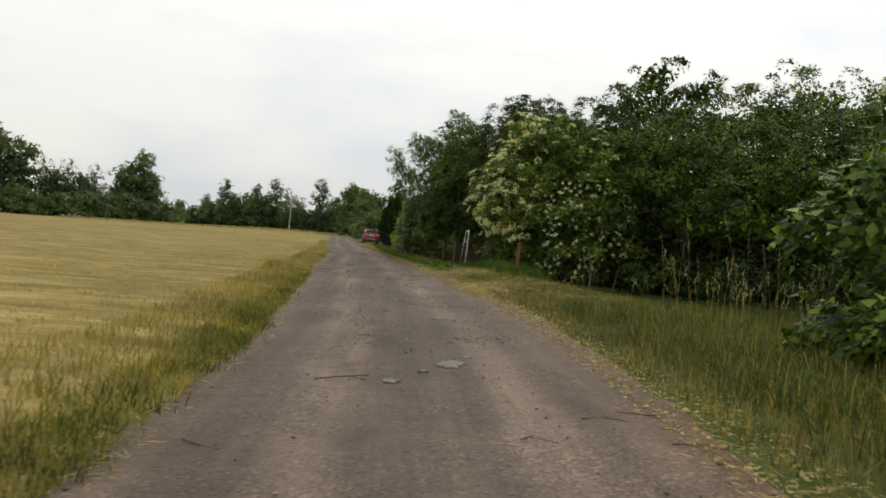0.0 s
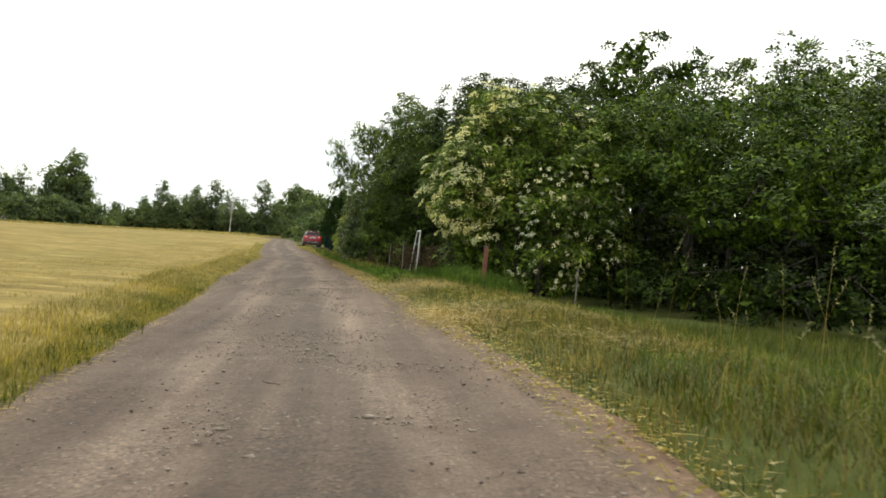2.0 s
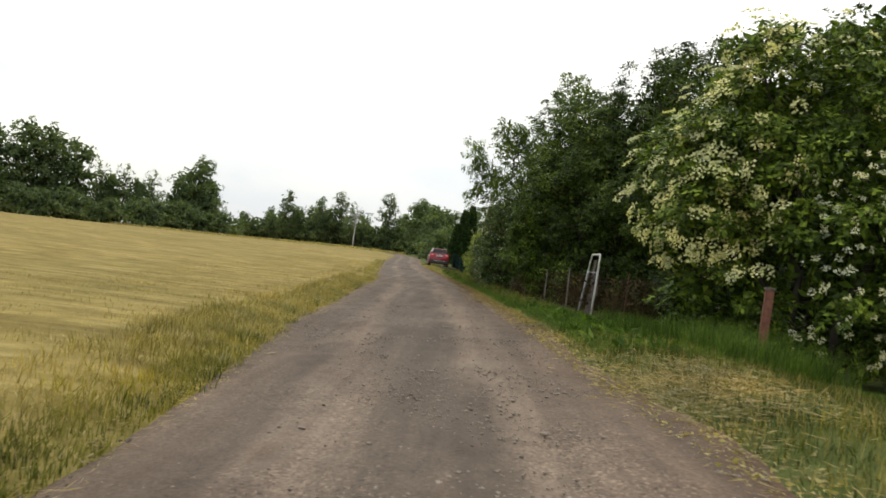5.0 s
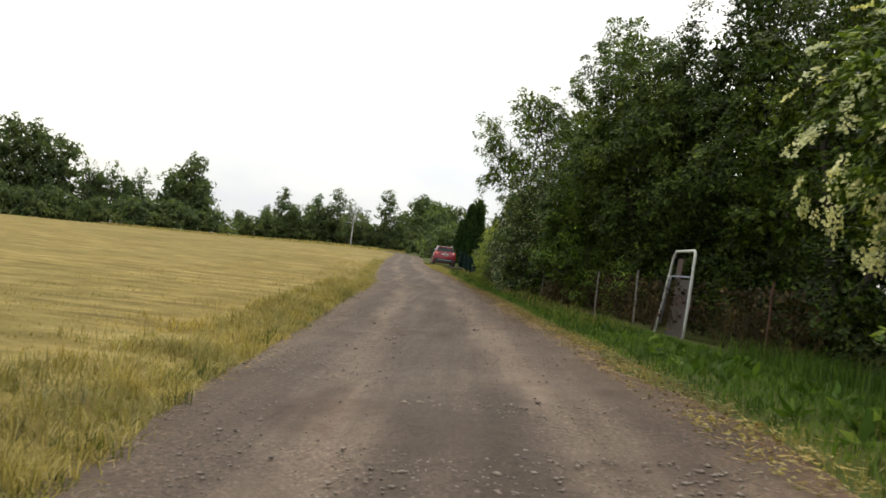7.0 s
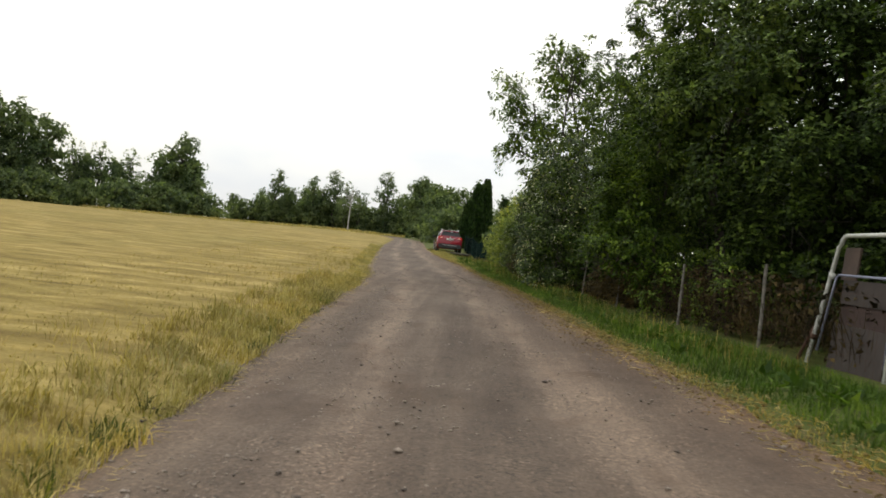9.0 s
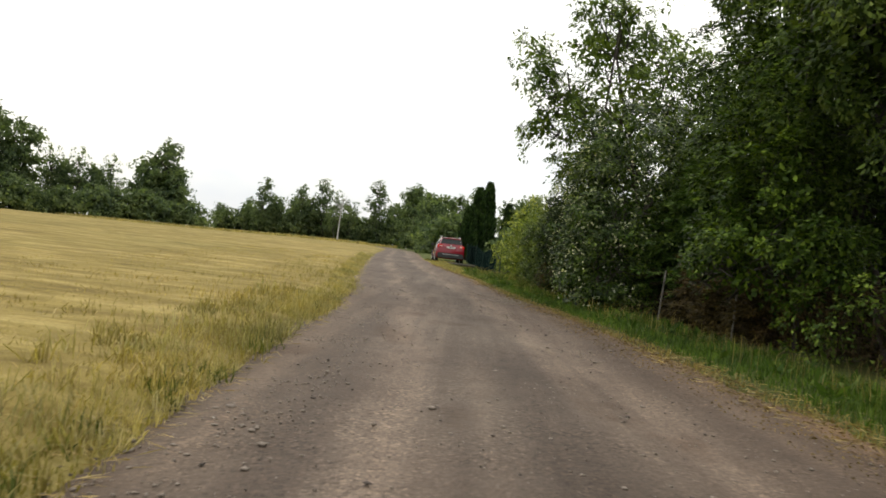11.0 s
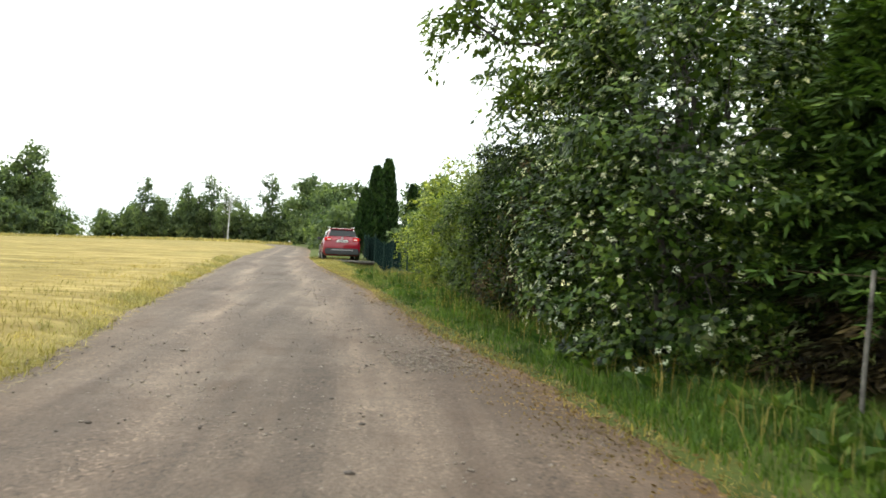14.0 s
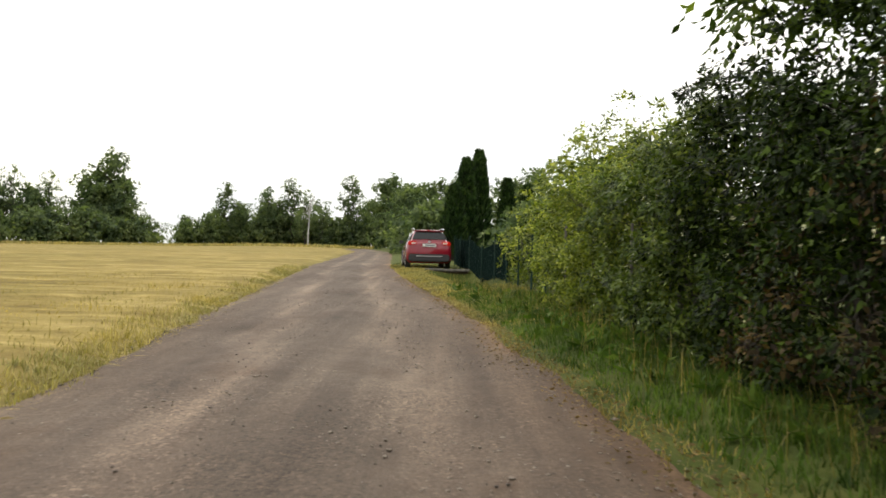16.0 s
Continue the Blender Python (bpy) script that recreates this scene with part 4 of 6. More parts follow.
plant("yellow_green_shrub", "loose yellow-green shrub growing over the wire fence", "shrub", (2.2, 90.2),
      [(2.3, 89.0, 1.6, 0.8, 1.1, 1.2), (2.2, 90.6, 1.5, 0.8, 1.1, 1.1), (2.2, 87.8, 2.9, 0.9, 1.2, 0.8), (1.9, 87.2, 1.5, 0.5, 1.0, 1.1), (2.2, 91.2, 2.6, 0.9, 1.0, 0.7), (2.0, 92.4, 1.4, 0.7, 0.9, 1.0), (1.75, 94.0, 1.3, 0.75, 1.1, 1.0), (1.6, 95.8, 1.1, 0.6, 1.0, 0.8), (1.9, 94.8, 2.3, 0.7, 1.0, 0.6)],
      [((2.2, 89.4), (2.3, 89.4, 1.8)), ((2.2, 91), (2.2, 91, 1.6))], 40, 0.12, 0.5, YELLOWISH, 91, 0.03, low_cut=0.0, clump=0.34, sprig=5, hang=0.15, inner=4)
plant("garden_tree", "light green garden tree with an open crown", "tree", (4.4, 93.0),
      [(3.6, 92.6, 3.4, 1.6, 1.8, 1.2), (4.8, 93.4, 4.0, 1.8, 1.8, 1.2), (3.0, 94.8, 2.6, 1.4, 1.6, 1.2), (5.4, 95.6, 3.4, 2.2, 2.0, 1.8)], [((4.4, 93.0), (4.2, 93.2, 3.4))], 32, 0.15, 0.45, YELLOWISH, 92, 0.08, depth=0.3, inner=3)
plant("garden_shrub", "green garden shrub behind the mesh fence", "shrub", (2.4, 98.5),
      [(2.2, 97, 1.1, 0.9, 1.6, 1.1), (2.2, 100, 1.1, 1.0, 1.8, 1.1), (3.2, 99, 1.9, 1.4, 2.0, 1.4)], [((2.4, 98.5), (2.4, 98.5, 1.2))], 40, 0.15, 0.5, SHADED_HEDGE, 93, 0.04, low_cut=0)

# the shrub at the very start, close on the verge
plant("hazel_shrub", "hazel shrub with broad fresh leaves at the track's edge", "shrub", (6.7, 13.6),
      [(6.6, 13.4, 1.75, 0.9, 1.1, 0.7), (7.1, 13.6, 0.9, 1.15, 1.2, 0.95), (7.2, 13.8, 2.5, 0.7, 0.8, 0.5), (6.5, 13.4, 3.55, 0.2, 0.3, 0.5), (6.1, 13.2, 1.75, 0.4, 0.6, 0.35), (6.45, 12.9, 0.7, 0.5, 0.7, 0.5), (8.1, 14.2, 2.0, 1.2, 1.4, 1.6), (7.4, 12.2, 1.0, 0.9, 0.9, 0.9)],
      [((6.8, 13.6), (6.5, 13.4, 3.4)), ((7.0, 13.8), (7.3, 13.8, 2.6))], 60, 0.125, 0.78, ELDER, 101, 0.03, low_cut=-0.1, clump=0.30, sprig=6, hang=0.15, droop=0.2, inner_leaf=0.16, inner=14)

# columnar thujas beyond the red car
thuja_rng = np.random.default_rng(111)
for x, y, h, r, lab in ((0.35, 121, 5.6, 0.75, "tall dark columnar thuja with a pointed top"), (1.1, 122.2, 6.2, 0.8, "tallest dark columnar thuja of the row"), (2.9, 124, 4.7, 0.6, "slim columnar thuja beside taller ones"), (4.2, 125.5, 4.4, 0.6, "slim dark columnar thuja in a row"), (-0.3, 119.6, 4.0, 0.7, "shorter columnar thuja beside the mesh fence")):
    at = on_land(x, y)
    t = thing("thuja_tree", lab, "tree", "row of thujas", at)
    child("trunk", tubes("trunk", [(wander((0, 0, -0.1), (0, 0, h * 0.8), thuja_rng, 4, 0.02), [0.1, 0.08, 0.05, 0.02])], BARK, 6), t)
    k = 4200
    s = thuja_rng.uniform(0, 1, k) ** 0.8
    a = thuja_rng.uniform(0, 2 * math.pi, k)
    rad = r * np.minimum(1.0, (1 - s) ** 0.55 * 1.15) * (0.8 + 0.25 * np.abs(np.sin(a * 3 + s * 9))) * thuja_rng.uniform(0.75, 1.02, k)
    base = np.stack([np.cos(a) * rad, np.sin(a) * rad, s * h], 1)
    way = np.stack([np.cos(a) * 0.45, np.sin(a) * 0.45, np.full(k, 0.9)], 1) + thuja_rng.normal(size=(k, 3)) * 0.2
    child("crown", leaves("crown", base, way, np.full(k, 0.32), 0.4, THUJA, thuja_rng), t)


# ---- far woods: a few kinds, set out again and again ----
def far_kind(name, label, mat, seed, height, width, lumps, leaf, low=0.1, dense=26, clump=0.9, inner=1.6, shape=0.6):
    rng = np.random.default_rng(seed)
    ob = thing(name, label, "tree", "trees round the field")
    bl = []
    for i in range(lumps):
        s = low + (0.97 - low) * (i + 0.5) / lumps
        half = width * 0.5 * max(0.22, math.sin(math.pi * (0.22 + 0.74 * s)) ** shape)
        a = i * 2.4 + rng.uniform(-0.6, 0.6)
        off = half * rng.uniform(0.25, 0.6)
        bl.append((math.cos(a) * off, math.sin(a) * off, s * height, half * rng.uniform(0.55, 0.8), half * rng.uniform(0.55, 0.8), height / lumps * rng.uniform(0.9, 1.5)))
    skeleton(ob, [((0, 0, -0.3), (0, 0, height * 0.86))], bl, rng, 0.22, 3)
    crown("crown", bl, dense, leaf, 0.8, mat, rng, ob, clump=clump, depth=0.18, inner=inner, low_cut=0.0)
    return ob


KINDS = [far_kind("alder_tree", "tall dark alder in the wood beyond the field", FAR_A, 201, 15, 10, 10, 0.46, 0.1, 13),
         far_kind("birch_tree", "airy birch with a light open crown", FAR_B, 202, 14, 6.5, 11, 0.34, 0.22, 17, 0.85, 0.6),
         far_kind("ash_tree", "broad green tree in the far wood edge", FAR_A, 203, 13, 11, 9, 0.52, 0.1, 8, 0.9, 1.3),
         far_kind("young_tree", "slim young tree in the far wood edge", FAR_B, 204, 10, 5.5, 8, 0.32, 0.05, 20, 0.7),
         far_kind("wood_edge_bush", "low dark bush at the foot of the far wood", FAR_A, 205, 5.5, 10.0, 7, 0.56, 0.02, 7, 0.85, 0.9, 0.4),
         # garden shade is painted into this bush's leaf colour
         far_kind("overgrown_bush", "dark overgrown bush in the gardens behind the fence", SHADED_HEDGE, 207, 4.6, 5.2, 7, 0.21, 0.02, 21, 0.55, 2.4, 0.35),
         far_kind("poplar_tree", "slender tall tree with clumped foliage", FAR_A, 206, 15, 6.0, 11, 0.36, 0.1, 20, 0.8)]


def set_tree(kind, x, y, size, turn, first=[True] * 7):
    m = Matrix.Translation(on_land(x, y, -0.1)) @ Matrix.Rotation(turn, 4, "Z") @ Matrix.Diagonal((size, size, size, 1))
    if first[kind]:
        first[kind] = False
        KINDS[kind].matrix_world = m
        return KINDS[kind]
    loc, rot, sc = m.decompose()
    ob = copy_thing(KINDS[kind], Matrix.LocRotScale(loc, rot, None))
    ob.scale = sc
    return ob


far = random.Random(5)
# the tall belt to the left of the field, ending in the high alder
for x, y, kind, size in ((-67, 250, 0, 1.22), (-72, 252, 2, 1.1), (-62, 247, 2, 0.92), (-78, 247, 1, 0.98), (-80.5, 246, 2, 0.86), (-83, 244, 1, 1.02), (-88, 241, 1, 1.02), (-85.5, 243, 2, 0.9), (-92.5, 237, 0, 1.22), (-97, 233, 0, 1.38), (-102, 230, 0, 1.42), (-108, 226, 2, 1.45), (-115, 221, 0, 1.3), (-124, 215, 2, 1.2)):
    set_tree(kind, x + far.uniform(-1, 1), y + far.uniform(-1, 1), size, far.uniform(0, 6.28))
for i in range(16):
    s = i / 15
    set_tree(4, -57 - 68 * s + far.uniform(-1, 1), 243 - 38 * s + far.uniform(-2, 2), far.uniform(0.85, 1.2), far.uniform(0, 6.28))
# lower, farther trees in the gap and across the end of the field
for x, y, kind, size in ((-47, 262, 6, 0.86), (-44, 262, 2, 0.66), (-38.5, 264, 3, 1.2), (-36, 262, 2, 0.7), (-33, 262, 6, 0.92), (-29.5, 258, 1, 0.80), (-26.5, 260, 3, 0.95), (-20.5, 262, 6, 0.98), (-17, 268, 2, 0.78), (-12, 262, 0, 0.93), (-8, 240, 2, 0.9), (-58, 330, 3, 1.2), (-66, 330, 3, 1.1), (-52, 330, 2, 0.9)):
    set_tree(kind, x, y, size, far.uniform(0, 6.28))
for i in range(17):
    set_tree(4, -56 + 3.7 * i + far.uniform(-1, 1), 268 - 0.55 * i + far.uniform(-3, 3), far.uniform(0.8, 1.15), far.uniform(0, 6.28))
for i in range(8):
    set_tree(2, -80 + 9.5 * i + far.uniform(-2, 2), 345 + far.uniform(-5, 5), far.uniform(0.55, 0.75), far.uniform(0, 6.28))
# trees on the right of the track beyond the car
for x, y, kind, size in ((-3.6, 156, 4, 0.6), (-2.2, 150, 4, 0.72), (-1.0, 147, 4, 0.8), (-5.2, 170, 2, 0.52), (-1.4, 160, 0, 0.48), (1.5, 150, 3, 0.62), (3.5, 140, 3, 0.6), (6, 136, 2, 0.5), (8.5, 131, 3, 0.66), (11, 128, 0, 0.52), (-9, 205, 0, 0.72), (-4, 195, 2, 0.7), (1, 185, 0, 0.66), (7, 170, 2, 0.62), (12, 150, 0, 0.6), (17, 140, 2, 0.62), (9, 112, 3, 0.5), (13, 104, 2, 0.52), (17, 96, 0, 0.55), (13, 86, 2, 0.6), (18, 78, 0, 0.7), (13, 70, 2, 0.66), (22, 66, 0, 0.75), (30, 60, 2, 0.85), (31, 48, 0, 0.8), (30, 36, 2, 0.7), (27, 28, 4, 1.0), (33, 24, 2, 0.7), (5, 118, 4, 0.6), (3.5, 108, 4, 0.5)):
    set_tree(kind, x, y, size, far.uniform(0, 6.28))
# thickets that close the gardens behind the fence
for x, y, size in ((9.6, 64.0, 1.0), (10.5, 61, 1.1), (9.0, 67.5, 0.95), (9.4, 70.5, 1.0), (8.4, 73.8, 0.95), (9.6, 76, 1.1), (6.6, 81.5, 0.9), (7.2, 86.5, 0.85), (11.5, 55.5, 1.1), (14.5, 53, 1.2), (10.5, 47.5, 1.0), (13.2, 46.5, 1.2), (16.6, 46.5, 1.3), (18.4, 47.0, 1.2), (21.8, 46.4, 1.2), (20, 45.5, 1.3), (23.6, 45, 1.4), (27, 42, 1.4), (26, 36, 1.3), (24.5, 31, 1.2)):
    set_tree(5, x, y, size, far.uniform(0, 6.28))


# ---- fences, gate and the junk behind it ----
RUST = plain_material("rusty_iron", (0.040, 0.018, 0.011), (0.105, 0.050, 0.028), 14.0, 0.85, 0.2, 0.3, 0.004)
PALE_POST = plain_material("weathered_pale_paint", (0.026, 0.023, 0.018), (0.215, 0.195, 0.165), 9.0, 0.85, 0, 0.3, 0.004)
BRICK_RED = plain_material("flaking_red_concrete", (0.075, 0.026, 0.016), (0.190, 0.080, 0.048), 12.0, 0.9, 0, 0.5, 0.01)
WHITE_TUBE = plain_material("chipped_white_paint", (0.330, 0.340, 0.310), (0.520, 0.530, 0.500), 16.0, 0.5, 0, 0.15, 0.002)
BLUE_TUBE = plain_material("faded_blue_paint", (0.110, 0.120, 0.190), (0.230, 0.240, 0.310), 16.0, 0.6, 0, 0.15, 0.002)
BOARD = plain_material("stained_brown_board", (0.035, 0.022, 0.016), (0.080, 0.052, 0.038), 3.0, 0.85, 0, 0.3, 0.006)
PALE_BOARD = plain_material("dirty_pale_board", (0.024, 0.017, 0.014), (0.044, 0.032, 0.026), 3.0, 0.8, 0, 0.2, 0.005)
GREEN_POST = plain_material("dark_green_post", (0.012, 0.030, 0.022), (0.028, 0.052, 0.040), 20.0, 0.5, 0, 0.1, 0.002)
NET = plain_material("dark_teal_netting", (0.005, 0.011, 0.010), (0.008, 0.016, 0.014), 5.0, 1.0, 0, 0.2, 0.01)
NET.node_tree.nodes["Principled BSDF"].inputs["Specular IOR Level"].default_value = 0.0
GREEN_POST.node_tree.nodes["Principled BSDF"].inputs["Specular IOR Level"].default_value = 0.05


def post_mesh(height, radius, lean, seed, sides=7):
    rng = np.random.default_rng(seed)
    p = wander((0, 0, -0.25), (lean[0], lean[1], height), rng, 7, 0.004)
    r = radius * rng.uniform(0.88, 1.08, 7)
    bm = bmesh.new()
    v, f = tube(p, r, sides)
    vs = [bm.verts.new(c) for c in v]
    for q in f:
        bm.faces.new([vs[i] for i in q])
    bm.faces.new(vs[-sides:])
    return bm


def box_bm(sx, sy, sz, bevel=0.0, at=(0, 0, 0)):
    bm = bmesh.new()
    bmesh.ops.create_cube(bm, size=1.0, matrix=Matrix.Translation(at) @ Matrix.Diagonal((sx, sy, sz, 1)))
    if bevel:
        bmesh.ops.bevel(bm, geom=bm.edges[:], offset=bevel, segments=2, affect="EDGES")
    return bm


def wire_field(points, height, step, low=0.05):
    """Lines of a square wire mesh hung along points on the ground."""
    lines = []
    for a, b in zip(points[:-1], points[1:]):
        a, b = np.asarray(a, float), np.asarray(b, float)
        k = max(2, int(np.linalg.norm(b - a) / step))
        for i in range(k):
            p = a + (b - a) * i / k
            lines.append(([p + (0, 0, low), p + (0, 0, height)], [0.0012, 0.0012]))
        for z in np.arange(low, height, step):
            lines.append(([a + (0, 0, z), b + (0, 0, z)], [0.0012, 0.0012]))
    return lines


# the old wire fence along the plots, from the elder to the hedge
fence_at = on_land(4.65, 54.8)
fence = thing("wire_fence", "old rusty wire mesh fence on pale leaning posts", "fence", "", fence_at)
fence_posts = [(8.72, 38.3, 1.14, 0.035, PALE_POST, (0.03, 0.0)), (5.16, 46.5, 1.3, 0.026, RUST, (0.05, 0.0)), (4.65, 54.8, 1.36, 0.036, PALE_POST, (0.0, 0.03)),
               (4.22, 58.6, 1.24, 0.034, PALE_POST, (0.02, 0)), (3.78, 63.5, 0.8, 0.024, PALE_POST, (0.02, 0)), (3.35, 67.20, 1.08, 0.024, PALE_POST, (0.07, 0)), (2.75, 74.4, 1.2, 0.03, PALE_POST, (0, 0)), (2.35, 78.6, 1.3, 0.035, PALE_POST, (0.02, 0)), (2.0, 82.2, 1.5, 0.03, PALE_POST, (0, 0)), (1.55, 86.2, 1.5, 0.03, PALE_POST, (0, 0))]
knots, heads = [], []
for i, (x, y, h, r, mat, lean) in enumerate(fence_posts):
    x0, y0, z0 = on_land(x, y)
    rel = (x0 - fence_at[0], y0 - fence_at[1], z0 - fence_at[2])
    p = part("post", post_mesh(h, r * 0.8, lean, 300 + i), mat, fence)
    p.location = rel
    if 1 <= i <= 4:
        knots.append(np.array(rel))
    if i >= 3:
        heads.append(np.array(rel) + np.array([lean[0], lean[1], min(h, 1.2) - 0.05]))
child("top_wire", tubes("top_wire", [([a, (a + b) / 2 - np.array([0, 0, 0.04]), b], [0.003] * 3) for a, b in zip(heads[:-1], heads[1:])], RUST, 4), fence, "single rusty top wire")
child("wire_mesh", tubes("wire_mesh", wire_field(knots, 1.1, 0.2), RUST, 3), fence, "rust-brown square wire mesh", "stuff")

red_post = thing("concrete_post", "short thick post of flaking brick-red concrete in the grass", "post", "", on_land(6.0, 38.45))
bm = box_bm(0.13, 0.13, 1.5, 0.015, (0, 0, 0.50))
for v in bm.verts:
    v.co.x += 0.035 * v.co.z
    v.co += Vector((noise.noise(v.co * 9), noise.noise(v.co * 9 + Vector((5, 0, 0))), 0)) * 0.012
part("shaft", bm, BRICK_RED, red_post)
part("cap", box_bm(0.15, 0.15, 0.04, 0.012, (0.044, 0, 1.265)), PALE_POST, red_post, "pale mortar cap")

# dry stalks and dead brush caught in the fence
dead_rng = np.random.default_rng(320)
for seg, (x, y, n_) in enumerate(((5.4, 48.0, 420), (4.95, 53.4, 300), (4.7, 57.4, 450), (4.4, 60.2, 350))):
    at = on_land(x, y)
    brush = thing("dead_brush", "tangle of dead brown stalks behind the rusty fence", "brush", "dead brush along the fence", at)
    p = dead_rng.uniform((-0.15, -1.7, 0.0), (0.55, 1.7, 0.2), (n_, 3))
    p[:, 0] -= 0.1 * p[:, 1]
    w = dead_rng.normal(size=(n_, 3)) * 0.35 + np.array([0, 0, 1.0])
    child("stalk_tangle", leaves("stalk_tangle", p, w, np.full(n_, 0.85), 0.012, DEAD, dead_rng), brush, "", "stuff")
    q = dead_rng.uniform((-0.1, -1.7, 0.1), (0.6, 1.7, 1.2), (n_ * 2, 3))
    q[:, 0] -= 0.1 * q[:, 1]
    child("leaf_litter", leaves("leaf_litter", q, dead_rng.normal(size=q.shape), np.full(len(q), 0.11), 0.6, DEAD, dead_rng), brush, "", "stuff")


# the white tube gate frame
def bent_tube(points, radius, sides=9):
    v, f = tube(points, [radius] * len(points), sides)
    bm = bmesh.new()
    vs = [bm.verts.new(c) for c in v]
    for q in f:
        bm.faces.new([vs[i] for i in q])
    bm.faces.new(vs[:sides][::-1])
    bm.faces.new(vs[-sides:])
    for face in bm.faces:
        face.smooth = True
    return bm


gate_at = on_land(4.98, 53.1)
gate = thing("gate_frame", "white-painted bent tube gate frame standing in grass", "gate", "", gate_at)
gate.matrix_world = Matrix.Translation(gate_at) @ Matrix.Rotation(radians(4), 4, "Y")
gw, gh = 1.95, 1.92 - gate_at[2]
arc = [(-0.10, 0.30, -0.3), (-0.05, 0.20, 0.6), (0.0, 0.04, gh - 0.16)]
arc += [(0.0, -0.16 + 0.16 * math.cos(a) - 0.02, gh - 0.16 + 0.16 * math.sin(a)) for a in np.linspace(0.2, math.pi / 2, 5)]
arc += [(0.0, -gw + 0.2 - 0.16 * math.sin(a), gh - 0.16 + 0.16 * math.cos(a)) for a in np.linspace(0.0, math.pi / 2 - 0.2, 5)]
arc += [(0.0, -gw + 0.03, gh - 0.3), (0.02, -gw, 0.8), (0.03, -gw - 0.02, -0.3)]
part("outer_tube", bent_tube(arc, 0.031), WHITE_TUBE, gate)
part("inner_frame", bent_tube([(-0.05, 0.06, 0.2), (0.0, -0.06, 1.27), (0.0, -0.14, 1.30), (0.0, -gw + 0.12, 1.30), (0.0, -gw + 0.06, 1.25), (0.02, -gw + 0.06, 0.2)], 0.018), BLUE_TUBE, gate, "faded blue inner frame")
part("hinge_collar", bent_tube([(-0.012, 0.10, 1.24), (-0.008, 0.085, 1.32)], 0.045), WHITE_TUBE, gate)
part("hinge_collar", bent_tube([(-0.063, 0.236, 0.34), (-0.058, 0.224, 0.42)], 0.045), RUST, gate)
part("prop", bent_tube([(-0.12, 0.62, -0.1), (-0.04, 0.22, 0.62)], 0.028), RUST, gate, "rusty leaning prop")

panel = thing("board_stack", "stained brown and pale boards stacked behind the gate frame", "boards", "", on_land(5.07, 52.2))
RED_BROWN = plain_material("red_brown_paint", (0.024, 0.012, 0.009), (0.044, 0.022, 0.016), 4.0, 0.85)
for dy, sy, z0, z1, dx, mat, lab in ((0.0, 1.7, -0.1, 0.62, 0.0, PALE_BOARD, "dirty pale lower board"), (0.0, 1.66, 0.60, 0.92, 0.05, RED_BROWN, "red-brown middle board"), (0.02, 1.6, 0.90, 1.24, 0.02, PALE_BOARD, "dirty pale upper board"), (0.75, 0.5, 1.24, 1.70, 0.06, BOARD, "brown offcut standing on edge")):
    ob = part("board", box_bm(0.03, sy, z1 - z0, 0.004, (0, 0, (z0 + z1) / 2)), mat, panel, lab)
    ob.matrix_local = Matrix.Translation((dx - 0.02 * dy, dy, 0.0)) @ Matrix.Rotation(radians(4), 4, "Y")

# the green mesh fence with netting in front of the gardens
mesh_fence = thing("mesh_fence", "dark green mesh fence hung with teal netting", "fence", "", on_land(0.9, 98.0))
o = Vector(on_land(0.9, 98.0))
run = [(1.45, 88.6), (1.35, 90.8), (1.2, 93.0), (1.05, 95.4), (0.85, 98.0), (0.55, 101.0), (0.2, 104.0), (-0.1, 107.2), (-0.3, 110.6)]
for i, (x, y) in enumerate(run):
    p = part("post", post_mesh(1.36, 0.024, (0, 0), 340 + i, 6), GREEN_POST, mesh_fence)
    p.location = Vector(on_land(x, y)) - o
pts = [np.array(Vector(on_land(x, y)) - o) for x, y in run]
child("wire_mesh", tubes("wire_mesh", wire_field(pts, 1.28, 0.16), GREEN_POST, 3), mesh_fence, "", "stuff")
for a, b in zip(pts[3:-1], pts[4:]):
    cols, rows_ = 14, 7
    v, f = [], []
    off = np.array([0.03, 0.0, 0.0])
    for layer in (0, 1):
        for r_ in range(rows_):
            for c_ in range(cols):
                q = a + (b - a) * c_ / (cols - 1) + off * layer * 0.3 + np.array([0.02 * math.sin(c_ * 1.9 + r_) + 0.03, 0, 0.06 + 1.14 * r_ / (rows_ - 1) + 0.02 * math.sin(c_ * 0.8)])
                v.append(q)
        for r_ in range(rows_ - 1):
            for c_ in range(cols - 1):
                s0 = layer * rows_ * cols + r_ * cols + c_
                f.append((s0, s0 + 1, s0 + cols + 1, s0 + cols))
    child("netting", mesh_from("netting", v, f, 4, NET, True), mesh_fence, "teal privacy netting")

# the half-dead birch by the far bend: a pale trunk with bare boughs
WHITE_BARK = plain_material("white_birch_bark", (0.150, 0.145, 0.130), (0.520, 0.510, 0.480), 5.0, 0.8, 0, 0.2, 0.01)
birch_rng = np.random.default_rng(360)
dead_birch = thing("dead_birch", "half-dead birch with a white trunk and bare boughs", "tree", "", on_land(-26.4, 240.5, -0.2))
child("trunk", tubes("trunk", [(wander((0, 0, -0.5), (0.3, 0, 7.4), birch_rng, 7, 0.015), np.linspace(0.17, 0.09, 7))], WHITE_BARK, 8), dead_birch, "white peeling trunk")
boughs = []
